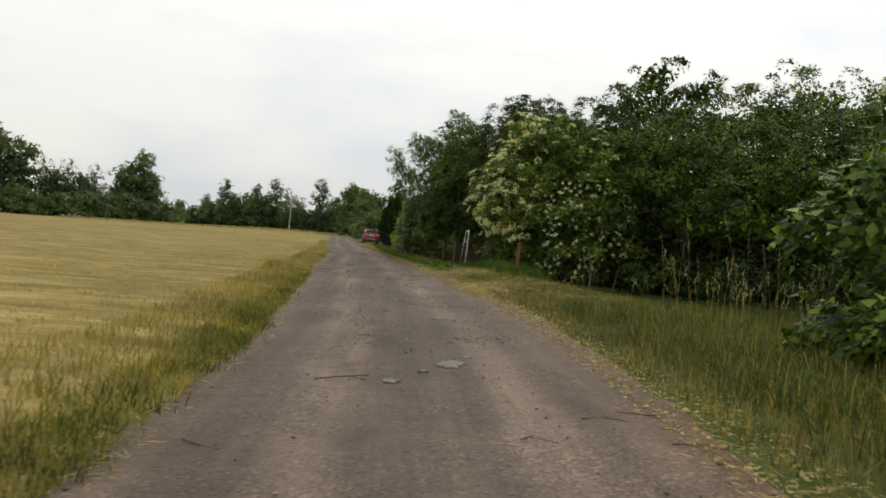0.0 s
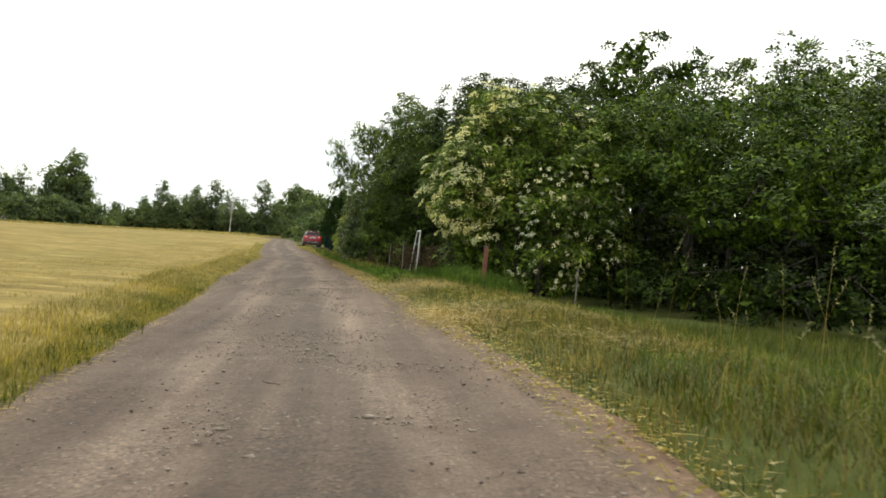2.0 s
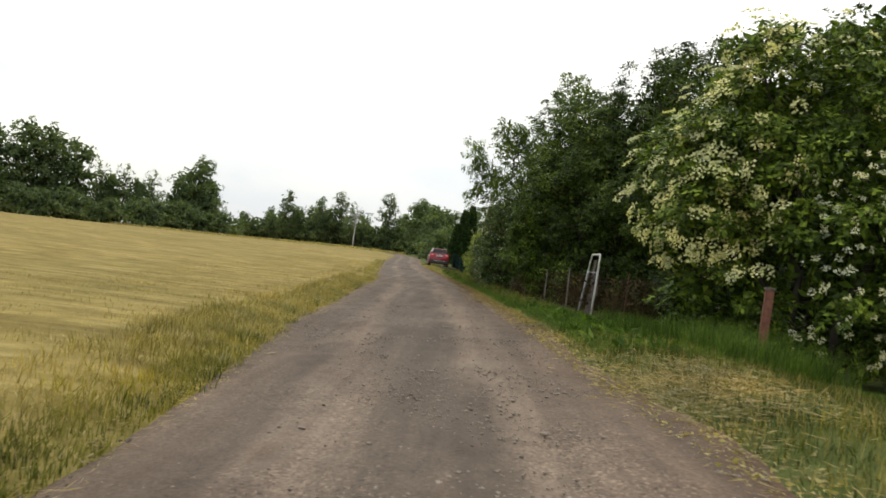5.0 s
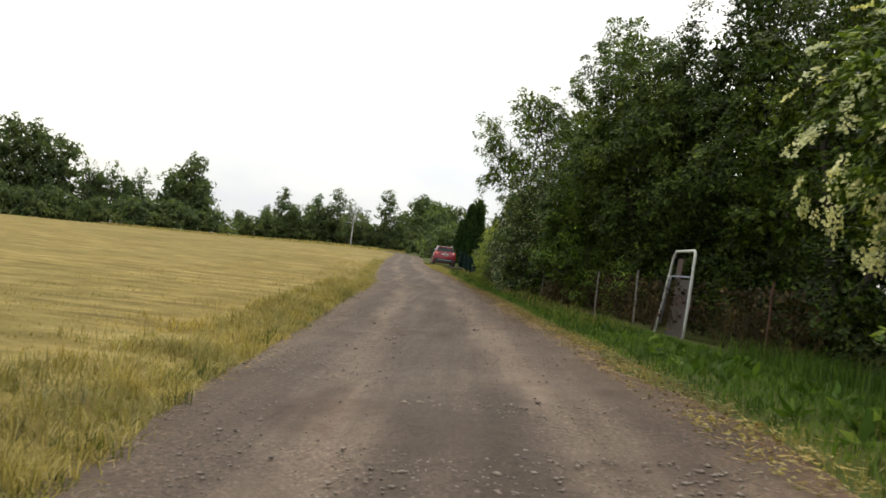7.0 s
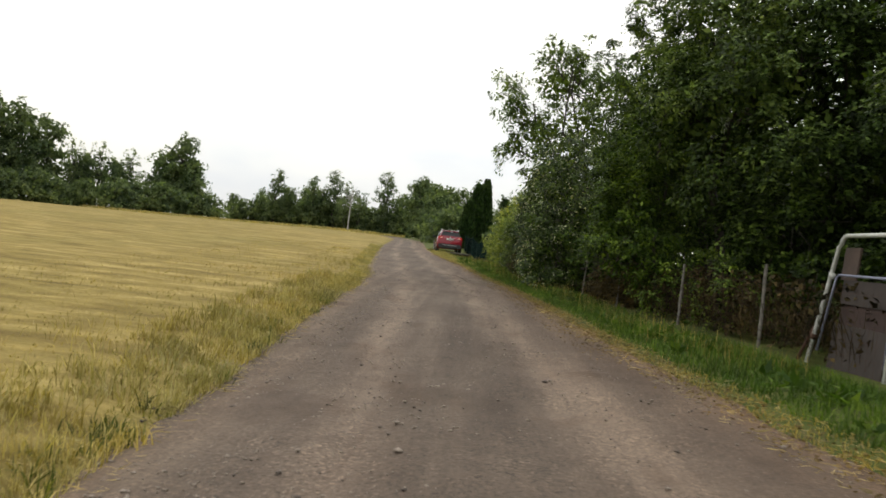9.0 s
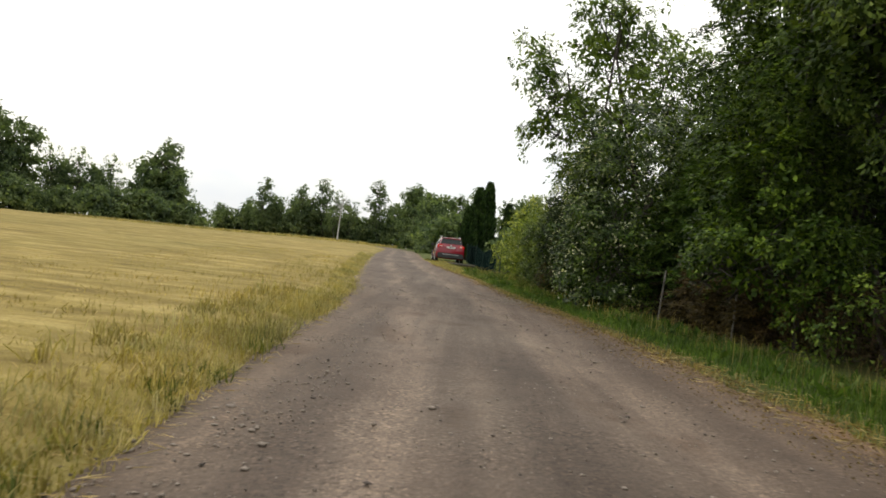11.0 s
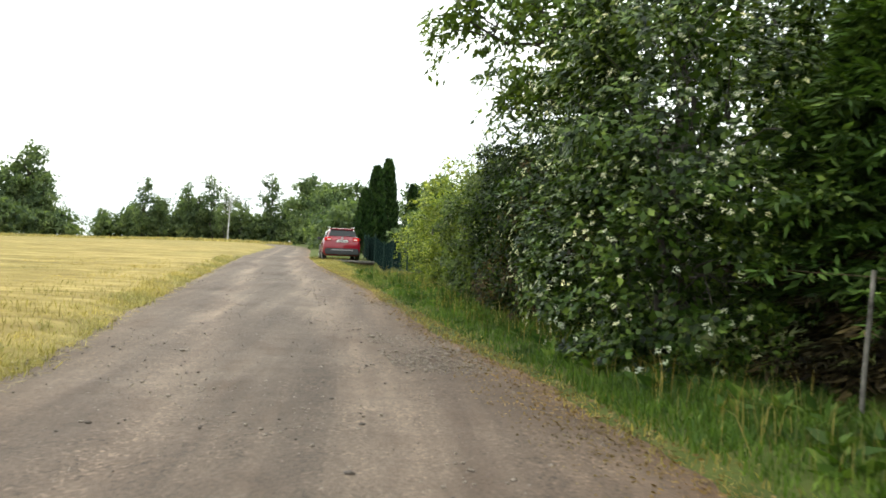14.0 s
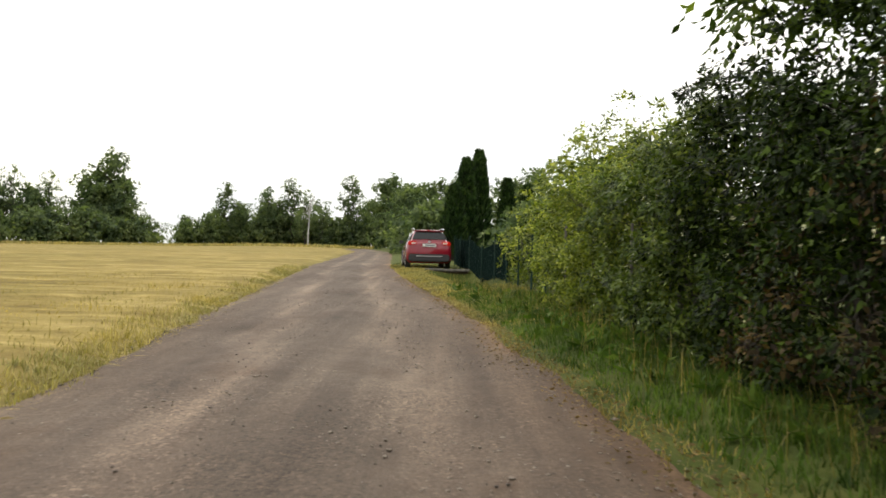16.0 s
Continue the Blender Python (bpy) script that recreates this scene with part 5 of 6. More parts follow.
for k in range(11):
    foot = np.array([0.3, 0, 5.2 + 0.2 * k])
    tip = foot + np.array([birch_rng.uniform(-1.6, 1.6), birch_rng.uniform(-1, 1), birch_rng.uniform(1.2, 3.0)])
    boughs.append((wander(foot, tip, birch_rng, 5, 0.15), np.linspace(0.06, 0.02, 5)))
    for _ in range(3):
        q = foot + (tip - foot) * birch_rng.uniform(0.4, 0.9)
        boughs.append((wander(q, q + np.array([birch_rng.uniform(-0.8, 0.8), birch_rng.uniform(-0.6, 0.6), birch_rng.uniform(0.2, 1.2)]), birch_rng, 4, 0.15), np.linspace(0.03, 0.012, 4)))
child("bough", tubes("bough", boughs, WHITE_BARK, 5), dead_birch, "bare grey boughs")
crown("crown", [(-1.3, 0, 6.8, 0.9, 0.9, 0.8), (1.7, 0.3, 7.2, 1.0, 0.9, 0.7), (1.5, 0, 5.4, 0.9, 0.8, 0.8)], 14, 0.3, 0.7, FAR_B, birch_rng, dead_birch, clump=0.5, inner=1.0, label="last leafy sprays")


# ---- the parked red car ----
def car_paint():
    m, n, l, p = material("red_car_paint")
    t = noise_node(n, l, 3.0, 4)
    c = ramp(n, [(0.3, (0.160, 0.002, 0.010)), (0.7, (0.205, 0.003, 0.014))])
    l.new(t.outputs["Fac"], c.inputs["Fac"])
    l.new(c.outputs["Color"], p.inputs["Base Color"])
    p.inputs["Roughness"].default_value = 0.42
    p.inputs["Specular IOR Level"].default_value = 0.15
    p.inputs["Coat Weight"].default_value = 0.9
    p.inputs["Coat Roughness"].default_value = 0.08
    return m


def simple(name, colour, rough, metal=0.0):
    m, n, l, p = material(name)
    t = noise_node(n, l, 24.0, 3)
    c = ramp(n, [(0.3, tuple(v * 0.85 for v in colour)), (0.7, tuple(min(1, v * 1.12) for v in colour))])
    l.new(t.outputs["Fac"], c.inputs["Fac"])
    l.new(c.outputs["Color"], p.inputs["Base Color"])
    p.inputs["Roughness"].default_value, p.inputs["Metallic"].default_value = rough, metal
    return m


PAINT = car_paint()
CAR_GLASS = simple("dark_car_glass", (0.012, 0.014, 0.016), 0.05)
CAR_GLASS.node_tree.nodes["Principled BSDF"].inputs["Specular IOR Level"].default_value = 0.2
BLACK_TRIM = simple("black_plastic", (0.022, 0.022, 0.024), 0.55)
SILVER = simple("silver_trim", (0.52, 0.53, 0.54), 0.3, 0.7)
TYRE = simple("tyre_rubber", (0.018, 0.018, 0.018), 0.85)
LAMP_RED = simple("red_lamp_lens", (0.55, 0.015, 0.012), 0.12)
LAMP_CLEAR = simple("clear_lamp_lens", (0.70, 0.66, 0.62), 0.12)
PLATE = simple("white_plate", (0.74, 0.75, 0.73), 0.4)
DARK_BAR = simple("dark_bar", (0.05, 0.05, 0.06), 0.5)


def loft(sections, cap=True):
    """A skin through rings of equal corner count."""
    bm = bmesh.new()
    rings = [[bm.verts.new(c) for c in ring] for ring in sections]
    k = len(rings[0])
    for a, b in zip(rings[:-1], rings[1:]):
        for i in range(k):
            j = (i + 1) % k
            bm.faces.new((a[i], a[j], b[j], b[i]))
    if cap:
        bm.faces.new(rings[0][::-1])
        bm.faces.new(rings[-1])
    bmesh.ops.recalc_face_normals(bm, faces=bm.faces[:])
    for f in bm.faces:
        f.smooth = True
    return bm


def body_ring(y, half, low, belt, corner=0.12):
    """Lower body across at y: sill to belt line with rounded flanks."""
    pts = [(-half + corner, low), (-half + 0.02, low + corner), (-half, low + 0.30), (-half + 0.005, (low + belt) / 2 + 0.06), (-half + 0.05, belt - 0.05), (-half + 0.11, belt)]
    ring = [(x, y, z) for x, z in pts] + [(-x, y, z) for x, z in reversed(pts)]
    return ring


car_at = on_land(-1.36, 105.0, 0.0)
car = thing("parked_car", "red compact crossover car parked on the grassy verge", "car", "", car_at, 5.5)
body = part("body", loft([body_ring(0.0, 0.80, 0.36, 1.00), body_ring(0.06, 0.86, 0.26, 1.10), body_ring(0.35, 0.90, 0.24, 1.13), body_ring(1.4, 0.90, 0.24, 1.08), body_ring(2.6, 0.89, 0.24, 1.01), body_ring(3.0, 0.885, 0.24, 0.97), body_ring(3.9, 0.85, 0.25, 0.86), body_ring(4.15, 0.76, 0.3, 0.74), body_ring(4.25, 0.62, 0.36, 0.62)]), PAINT, car, "glossy red painted body")


def cabin_ring(y, half_low, half_top, low, top):
    pts = [(-half_low, low), (-half_low + 0.015, low + 0.05), (-half_top - 0.02, top - 0.12), (-half_top + 0.06, top - 0.03), (-half_top + 0.2, top)]
    return [(x, y, z) for x, z in pts] + [(-x, y, z) for x, z in reversed(pts)]


part("cabin", loft([cabin_ring(0.05, 0.77, 0.74, 0.95, 1.10), cabin_ring(0.12, 0.775, 0.68, 0.97, 1.22), cabin_ring(0.36, 0.78, 0.58, 0.98, 1.52), cabin_ring(0.60, 0.78, 0.60, 0.98, 1.57), cabin_ring(1.5, 0.78, 0.61, 0.96, 1.59), cabin_ring(2.3, 0.78, 0.60, 0.94, 1.53), cabin_ring(3.05, 0.77, 0.70, 0.92, 1.02)]), PAINT, car, "red cabin with pale roof reflections")


def sheet(points, thick=0.012):
    """A thin curved plate through four or more corner points in order."""
    bm = bmesh.new()
    vs = [bm.verts.new(p) for p in points]
    f = bm.faces.new(vs)
    f.normal_update()
    r = bmesh.ops.extrude_face_region(bm, geom=[f])
    d = f.normal * thick
    for v in [g for g in r["geom"] if isinstance(g, bmesh.types.BMVert)]:
        v.co += d
    bmesh.ops.recalc_face_normals(bm, faces=bm.faces[:])
    return bm


part("rear_window", sheet([(-0.67, 0.075, 1.19), (0.67, 0.075, 1.19), (0.56, 0.25, 1.47), (-0.56, 0.25, 1.47)], 0.012), CAR_GLASS, car, "dark rear window")
part("spoiler", box_bm(1.18, 0.24, 0.045, 0.015, (0, 0.33, 1.525)), PAINT, car)
for s in (-1, 1):
    part("side_window", sheet([(s * 0.782, 0.55, 1.14), (s * 0.785, 1.35, 1.11), (s * 0.66, 1.30, 1.44), (s * 0.655, 0.70, 1.43)], 0.01), CAR_GLASS, car)
    part("side_window", sheet([(s * 0.785, 1.45, 1.10), (s * 0.782, 2.55, 1.05), (s * 0.67, 2.05, 1.42), (s * 0.66, 1.40, 1.44)], 0.01), CAR_GLASS, car)
    rail = part("roof_rail", bent_tube([(s * 0.57, 0.5, 1.56), (s * 0.58, 0.62, 1.62), (s * 0.58, 1.9, 1.63), (s * 0.57, 2.1, 1.55)], 0.018), SILVER, car)
    lamp = part("tail_lamp", box_bm(0.36, 0.10, 0.19, 0.04, (s * 0.665, 0.03, 1.02)), LAMP_RED, car, "red tail lamp")
    part("lens", box_bm(0.18, 0.02, 0.05, 0.008, (s * 0.62, -0.026, 1.03)), LAMP_CLEAR, lamp, "clear reversing lens")
    part("reflector", box_bm(0.16, 0.02, 0.05, 0.008, (s * 0.62, 0.012, 0.50)), LAMP_RED, car)
    mirror = part("door_mirror", box_bm(0.20, 0.12, 0.15, 0.035, (s * 0.98, 2.45, 1.08)), BLACK_TRIM, car)
    part("wheel_arch", bent_tube([(s * 0.885, 0.80 + 0.39 * math.cos(a), 0.33 + 0.39 * math.sin(a)) for a in np.linspace(-0.1, math.pi + 0.1, 12)], 0.03), BLACK_TRIM, car)
    part("wheel_arch", bent_tube([(s * 0.88, 3.40 + 0.39 * math.cos(a), 0.33 + 0.39 * math.sin(a)) for a in np.linspace(-0.1, math.pi + 0.1, 12)], 0.03), BLACK_TRIM, car)
    part("sill", box_bm(0.06, 1.9, 0.12, 0.02, (s * 0.87, 2.1, 0.29)), BLACK_TRIM, car)
    for wy in (0.80, 3.40):
        bm = bmesh.new()
        turn = Matrix.Translation((s * 0.79, wy, 0.325)) @ Matrix.Rotation(math.pi / 2, 4, "Y")
        bmesh.ops.create_cone(bm, cap_ends=True, segments=28, radius1=0.325, radius2=0.325, depth=0.21, matrix=turn)
        bmesh.ops.bevel(bm, geom=[e for e in bm.edges if len(e.link_faces) == 2 and e.calc_face_angle(0) > 1], offset=0.035, segments=2, affect="EDGES")
        tyre = part("wheel", bm, TYRE, car, "black tyre")
        bm = bmesh.new()
        bmesh.ops.create_cone(bm, cap_ends=True, segments=24, radius1=0.21, radius2=0.19, depth=0.22, matrix=turn)
        part("rim", bm, SILVER, tyre, "silver rim")
part("rear_bumper", box_bm(1.62, 0.16, 0.30, 0.05, (0, 0.0, 0.46)), BLACK_TRIM, car, "black lower bumper")
part("skid_plate", box_bm(1.05, 0.03, 0.035, 0.012, (0, -0.085, 0.53)), SILVER, car, "silver skid strip")
part("tailgate_recess", box_bm(0.62, 0.03, 0.16, 0.01, (0, -0.005, 0.96)), PAINT, car)
plate = part("number_plate", box_bm(0.52, 0.015, 0.11, 0.004, (0, -0.03, 0.96)), PLATE, car, "white number plate with dark bar")
part("bar", box_bm(0.38, 0.006, 0.05, 0.001, (0.03, -0.041, 0.96)), DARK_BAR, plate)
part("badge", box_bm(0.10, 0.02, 0.08, 0.01, (0, 0.02, 1.09)), SILVER, car)
part("wiper", bent_tube([(-0.02, 0.085, 1.20), (0.20, 0.10, 1.22), (0.34, 0.115, 1.24)], 0.012), BLACK_TRIM, car)
part("aerial", bent_tube([(0.0, 0.7, 1.58), (0.0, 0.62, 1.72)], 0.006), BLACK_TRIM, car)

# the plank bridge and dark ditch edge behind the car
plank = thing("culvert_slab", "pale concrete slab over the ditch behind the car", "slab", "", on_land(-0.75, 103.4))
part("slab", box_bm(1.7, 0.5, 0.08, 0.015, (0.1, 0, 0.07)), PALE_POST, plank)
# dark box added to stand for the shade below the slab
part("face", box_bm(1.6, 0.3, 0.55, 0.02, (0.1, 0.02, -0.25)), BOARD, plank, "dark culvert face added for the shade under the slab")


# ---- grass, straw and the loose things on the track ----
def blades(name, x, y, height, mat, rng, width=0.008, lean=0.35, dz=0.0):
    """Bent three-sided blades standing on the land."""
    k = len(x)
    z = land(x, y) + dz
    a = rng.uniform(0, 2 * math.pi, k)
    h = height * rng.uniform(0.55, 1.25, k)
    side = np.stack([np.cos(a), np.sin(a), np.zeros(k)], 1) * (width * rng.uniform(0.7, 1.4, k))[:, None]
    b = rng.uniform(0, 2 * math.pi, k)
    tilt = np.abs(rng.normal(size=k)) * lean
    over = np.stack([np.cos(b) * tilt, np.sin(b) * tilt, np.zeros(k)], 1) * h[:, None]
    base = np.stack([x, y, z - 0.02], 1)
    up = np.zeros((k, 3))
    up[:, 2] = h
    mid = base + up * 0.6 + over * 0.35
    tip = base + up * (1 - 0.25 * np.minimum(tilt, 1.5))[:, None] + over
    v = np.stack([base - side, base + side, mid + side * 0.7, tip, mid - side * 0.7], 1).reshape(-1, 3)
    i = np.arange(k)[:, None] * 5
    return mesh_from(name, v, (i + np.array([0, 1, 2, 0, 2, 4, 4, 2, 3])).ravel(), 3, mat)


def strip(rng, count, y0, y1, u0, u1, side, power=1.0):
    """Random spots beside the track: y along it, u metres out from its edge."""
    y = rng.uniform(y0, y1, count)
    u = u0 + (u1 - u0) * rng.uniform(0, 1, count) ** power
    return (edge_right(y) + u if side > 0 else edge_left(y) - u), y


def tufted(x, y, scale, level, seed):
    """Keeps spots where a slow noise is high, so that growth stands in tufts."""
    v = np.array([noise.noise((a * scale, b * scale, seed)) for a, b in zip(x, y)])
    keep = v > level
    return x[keep], y[keep]


grng = np.random.default_rng(400)


def sward(label, count, y0, y1, u0, u1, side, height, mat, width=0.007, lean=0.4, power=1.0, tuft=None, dz=0.0):
    x, y = strip(grng, count, y0, y1, u0, u1, side, power)
    if tuft:
        x, y = tufted(x, y, *tuft)
    tagged(new("grass", blades("grass", x, y, height, mat, grng, width, lean, dz)), label, "grass", kind="stuff")


# right verge
sward("short olive grass on the verge", 32000, 7, 38, 0.05, 5.4, 1, 0.13, GRASS, 0.0046, 0.7)
sward("shin-high mixed grass on the verge", 9000, 17, 34, 0.4, 5.4, 1, 0.22, GRASS, 0.0036, 0.5, 1.0, (0.45, -0.12, 3))
sward("rank olive grass on the verge", 13000, 7, 19.5, 0.45, 4.6, 1, 0.29, GRASS, 0.005, 1.2, 0.9, (0.8, -0.3, 54))
sward("rank green grass on the verge", 6000, 7, 20.5, 0.7, 4.8, 1, 0.27, LUSH, 0.005, 1.2, 0.9, (0.8, -0.25, 55))
sward("dry flowering stalks in the rank grass", 1400, 7, 19, 0.6, 4.6, 1, 0.40, DRY, 0.0028, 0.7)
sward("dry yellow grass on the verge", 9000, 7, 40, 0.05, 4.0, 1, 0.20, DRY, 0.003, 0.6, 1.2, (0.4, -0.15, 9))
sward("brown grass at the gravel's side", 9000, 7, 26, 0.0, 2.4, 1, 0.20, BROWN_GRASS, 0.0028, 0.6)
sward("lush green grass below the fence", 16000, 36, 56, 0.25, 2.25, 1, 0.14, LUSH, 0.006, 0.6)
sward("lush green grass by the leaning plum", 8500, 55.5, 69, 0.25, 1.6, 1, 0.14, LUSH, 0.006, 0.6)
sward("long lush grass by the elder", 3800, 37, 47, 2.2, 3.8, 1, 0.42, LUSH, 0.005, 0.4)
sward("rank grass round the old post", 2400, 36.8, 40.6, 2.2, 4.2, 1, 0.62, LUSH, 0.005, 0.6)
sward("lush green grass below the hedge", 25000, 66, 90, 0.2, 2.4, 1, 0.12, LUSH, 0.006, 0.7)
sward("seeding grass under the hedge", 3500, 50, 93, 0.7, 1.7, 1, 0.24, GRASS, 0.0045, 0.45, 1.0, (0.7, -0.05, 21))
sward("dry stalks in the lush grass", 1300, 50, 93, 0.5, 1.7, 1, 0.36, DRY, 0.003, 0.4)
sward("grass by the mesh fence", 3500, 88, 112, 0.1, 3.6, 1, 0.10, GRASS, 0.008, 0.7)
sward("dry yellow grass by the mesh fence", 7000, 90, 110, 0.0, 2.6, 1, 0.09, DRY, 0.008, 0.9)
sward("pale dry strip along the gravel", 14000, 82, 106, -0.05, 1.5, 1, 0.09, PALE_DRY, 0.006, 0.9, 1.1)
sward("dry fringe along the gravel", 7000, 40, 98, -0.12, 0.4, 1, 0.08, DRY, 0.005, 0.9)
sward("rank olive grass towards the bushes", 12000, 14, 32, 4.4, 9.8, 1, 0.30, GRASS, 0.006, 0.8)
sward("green sward below the bushes", 13000, 17, 38, 3.6, 6.6, 1, 0.16, LUSH, 0.006)
# left edge and field
sward("short green grass at the edge of the field", 9000, 4, 36, -0.05, 0.5, -1, 0.12, FIELD_GRASS, 0.005, 0.7)
sward("green tufts at the edge of the field", 3800, 4, 38, -0.02, 0.38, -1, 0.13, GRASS, 0.0045, 0.8, 1.2, (0.9, -0.05, 5))
sward("yellowed grass at the edge of the field", 8000, 4, 40, 0.2, 1.5, -1, 0.17, DRY, 0.0045, 0.7)
sward("sparse green edge of the field", 6000, 34, 100, -0.08, 0.35, -1, 0.08, FIELD_GRASS, 0.005, 0.6, 1.0, (0.8, -0.05, 7))
sward("pale bristling straw at the edge of the field", 9000, 36, 64, -0.08, 0.8, -1, 0.14, PALE_DRY, 0.0045, 0.9, 1.4, (1.1, -0.2, 25))
sward("pale wilted straw at the edge of the field", 7000, 62, 100, -0.06, 0.6, -1, 0.09, PALE_DRY, 0.005, 1.0, 1.4, (1.1, -0.15, 27))
sward("cut straw stubble of the field", 14000, 3, 46, 0.4, 7, -1, 0.06, STUBBLE, 0.005, 1.5, 1.3)
sward("cut straw stubble of the field", 11000, 44, 96, 0.15, 6, -1, 0.06, STUBBLE, 0.006, 1.5, 1.2)
sward("bleached cut straw on the field", 9000, 3, 64, 0.4, 6, -1, 0.09, STRAW, 0.004, 1.6, 1.3, (0.8, 0.0, 35))
sward("wilted straw tufts at the edge of the field", 9000, 10, 90, 0.3, 2.2, -1, 0.14, DRY, 0.0045, 0.7, 1.0, (0.6, 0.05, 15))


def tufts(label, count, y0, y1, u0, u1, side, height, mat, per=14, spread=0.06, width=0.006, lean=0.75, tuft=None, power=1.0):
    """Grass in separate tufts, each a sheaf of blades that fall outward."""
    cx, cy = strip(grng, count, y0, y1, u0, u1, side, power)
    if tuft:
        cx, cy = tufted(cx, cy, *tuft)
    x = np.repeat(cx, per) + grng.normal(size=len(cx) * per) * spread
    y = np.repeat(cy, per) + grng.normal(size=len(cx) * per) * spread
    h = np.repeat(height * grng.uniform(0.5, 1.4, len(cx)), per)
    tagged(new("grass", blades("grass", x, y, h, mat, grng, width, lean)), label, "grass", kind="stuff")


tufts("bent straw tufts at the edge of the field", 480, 33, 64, -0.05, 1.3, -1, 0.17, DRY, 16, 0.07, 0.006, 0.9, (0.7, -0.25, 45), 1.3)
tufts("bleached tufts at the edge of the field", 420, 33, 64, 0.0, 1.3, -1, 0.20, PALE_DRY, 14, 0.06, 0.005, 0.9, (0.9, -0.1, 46), 1.3)
tufts("green tufts at the very edge of the gravel", 160, 30, 62, -0.1, 0.25, -1, 0.15, GRASS, 14, 0.07, 0.006, 0.7, (0.8, -0.05, 47))
tufts("straw tufts along the field's far side", 420, 60, 104, -0.08, 0.6, -1, 0.14, PALE_DRY, 12, 0.07, 0.006, 0.9, (0.9, -0.2, 48))
tufts("rank green tufts at the edge of the field", 300, 6, 26, -0.05, 0.42, -1, 0.15, GRASS, 16, 0.08, 0.0045, 1.0, (0.7, -0.2, 49))
tufts("yellowing tufts at the edge of the field", 220, 6, 36, 0.1, 0.8, -1, 0.16, FIELD_GRASS, 14, 0.07, 0.0045, 0.8, (0.7, -0.2, 50))
tufts("lush tufts on the verge", 400, 40, 87, 0.3, 1.6, 1, 0.18, LUSH, 14, 0.06, 0.006, 0.7, (0.6, -0.1, 52))
tufts("wilted tufts among the strewn straw", 240, 19, 34, 0.2, 4.0, 1, 0.22, DRY, 14, 0.06, 0.0045, 0.9, (0.7, 0.0, 53))

# tall grasses with seed heads at the back of the verge
seed_rng = np.random.default_rng(430)
SEED = leaf_material("pale_seed_heads", (0.230, 0.210, 0.150), (0.330, 0.305, 0.230), (0.440, 0.410, 0.330), 0.3, 0.7, 0.5)
stalks, heads_b, heads_w = [], [], []
for i in range(85):
    y = seed_rng.uniform(12.5, 20) if i % 4 else seed_rng.uniform(18, 27)
    x = float(edge_right(y)) + seed_rng.uniform(0.9, 3.4) + (0.0 if y < 18 else seed_rng.uniform(0.8, 2.2))
    h = seed_rng.uniform(0.6, 1.15) if i % 5 else seed_rng.uniform(1.2, 1.6)
    z = float(land(x, y))
    lean = seed_rng.normal(size=2) * 0.2
    p = [(x, y, z), (x + lean[0] * 0.4, y + lean[1] * 0.4, z + h * 0.6), (x + lean[0], y + lean[1], z + h)]
    stalks.append((p, [0.0035, 0.003, 0.0015]))
    for s in np.linspace(0.78, 1.0, 12):
        c = np.array(p[1]) + (np.array(p[2]) - np.array(p[1])) * (s - 0.6) / 0.4
        heads_b.append(c)
        heads_w.append(seed_rng.normal(size=3) * 0.6 + np.array([0, 0, 0.8]))
tall = thing("tall_grass", "tall dry grasses with pale seed heads", "grass")
tagged(tall, kind="stuff")
child("stalk", tubes("stalk", stalks, DRY, 3), tall, "", "stuff")
child("seed_head", leaves("seed_head", np.array(heads_b), np.array(heads_w), np.full(len(heads_b), 0.036), 0.36, SEED, seed_rng), tall, "pale seed heads", "stuff")

# broad weeds on the lush verge
weed_rng = np.random.default_rng(440)
wx, wy = strip(weed_rng, 230, 36, 92, 0.5, 1.6, 1)
wb = np.repeat(np.stack([wx, wy, land(wx, wy) + 0.03], 1), 7, 0)
ww = weed_rng.normal(size=wb.shape) * np.array([1, 1, 0.3]) + np.array([0, 0, 0.55])
tagged(new("weeds", leaves("weeds", wb, ww, np.full(len(wb), 0.19), 0.38, LUSH, weed_rng)), "broad-leaved green weeds in the verge grass", "weeds", kind="stuff")

# straw swept to the sides
straw_rng = np.random.default_rng(450)
for x, y, rx, ry_, n_ in ((3.75, 25.2, 0.9, 2.6, 2600), (3.6, 32.6, 0.9, 2.2, 3600), (5.4, 27.0, 1.1, 2.0, 900), (4.9, 21.5, 0.9, 1.5, 600)):
    p = np.stack([x + straw_rng.normal(size=n_) * rx * 0.45, y + straw_rng.normal(size=n_) * ry_ * 0.45, np.zeros(n_)], 1)
    p[:, 2] = land(p[:, 0], p[:, 1]) + straw_rng.uniform(0.01, 0.13, n_)
    w = straw_rng.normal(size=(n_, 3)) * np.array([1, 1, 0.18])
    tagged(new("straw", leaves("straw", p, w, np.full(n_, 0.17), 0.045, STRAW, straw_rng)), "loose golden straw strewn on the verge", "straw", kind="stuff")
sx, sy = strip(straw_rng, 5000, 6, 60, -0.4, 0.4, 1)
p = np.stack([sx, sy, land(sx, sy) + straw_rng.uniform(0.012, 0.05, len(sx))], 1)
tagged(new("straw", leaves("straw", p, straw_rng.normal(size=p.shape) * np.array([1, 1, 0.15]), np.full(len(p), 0.11), 0.07, STRAW, straw_rng)), "thin line of straw along the gravel edge", "straw", kind="stuff")
sx, sy = strip(straw_rng, 6500, 6, 96, -0.22, 0.2, -1)
p = np.stack([sx, sy, land(sx, sy) + straw_rng.uniform(0.012, 0.05, len(sx))], 1)
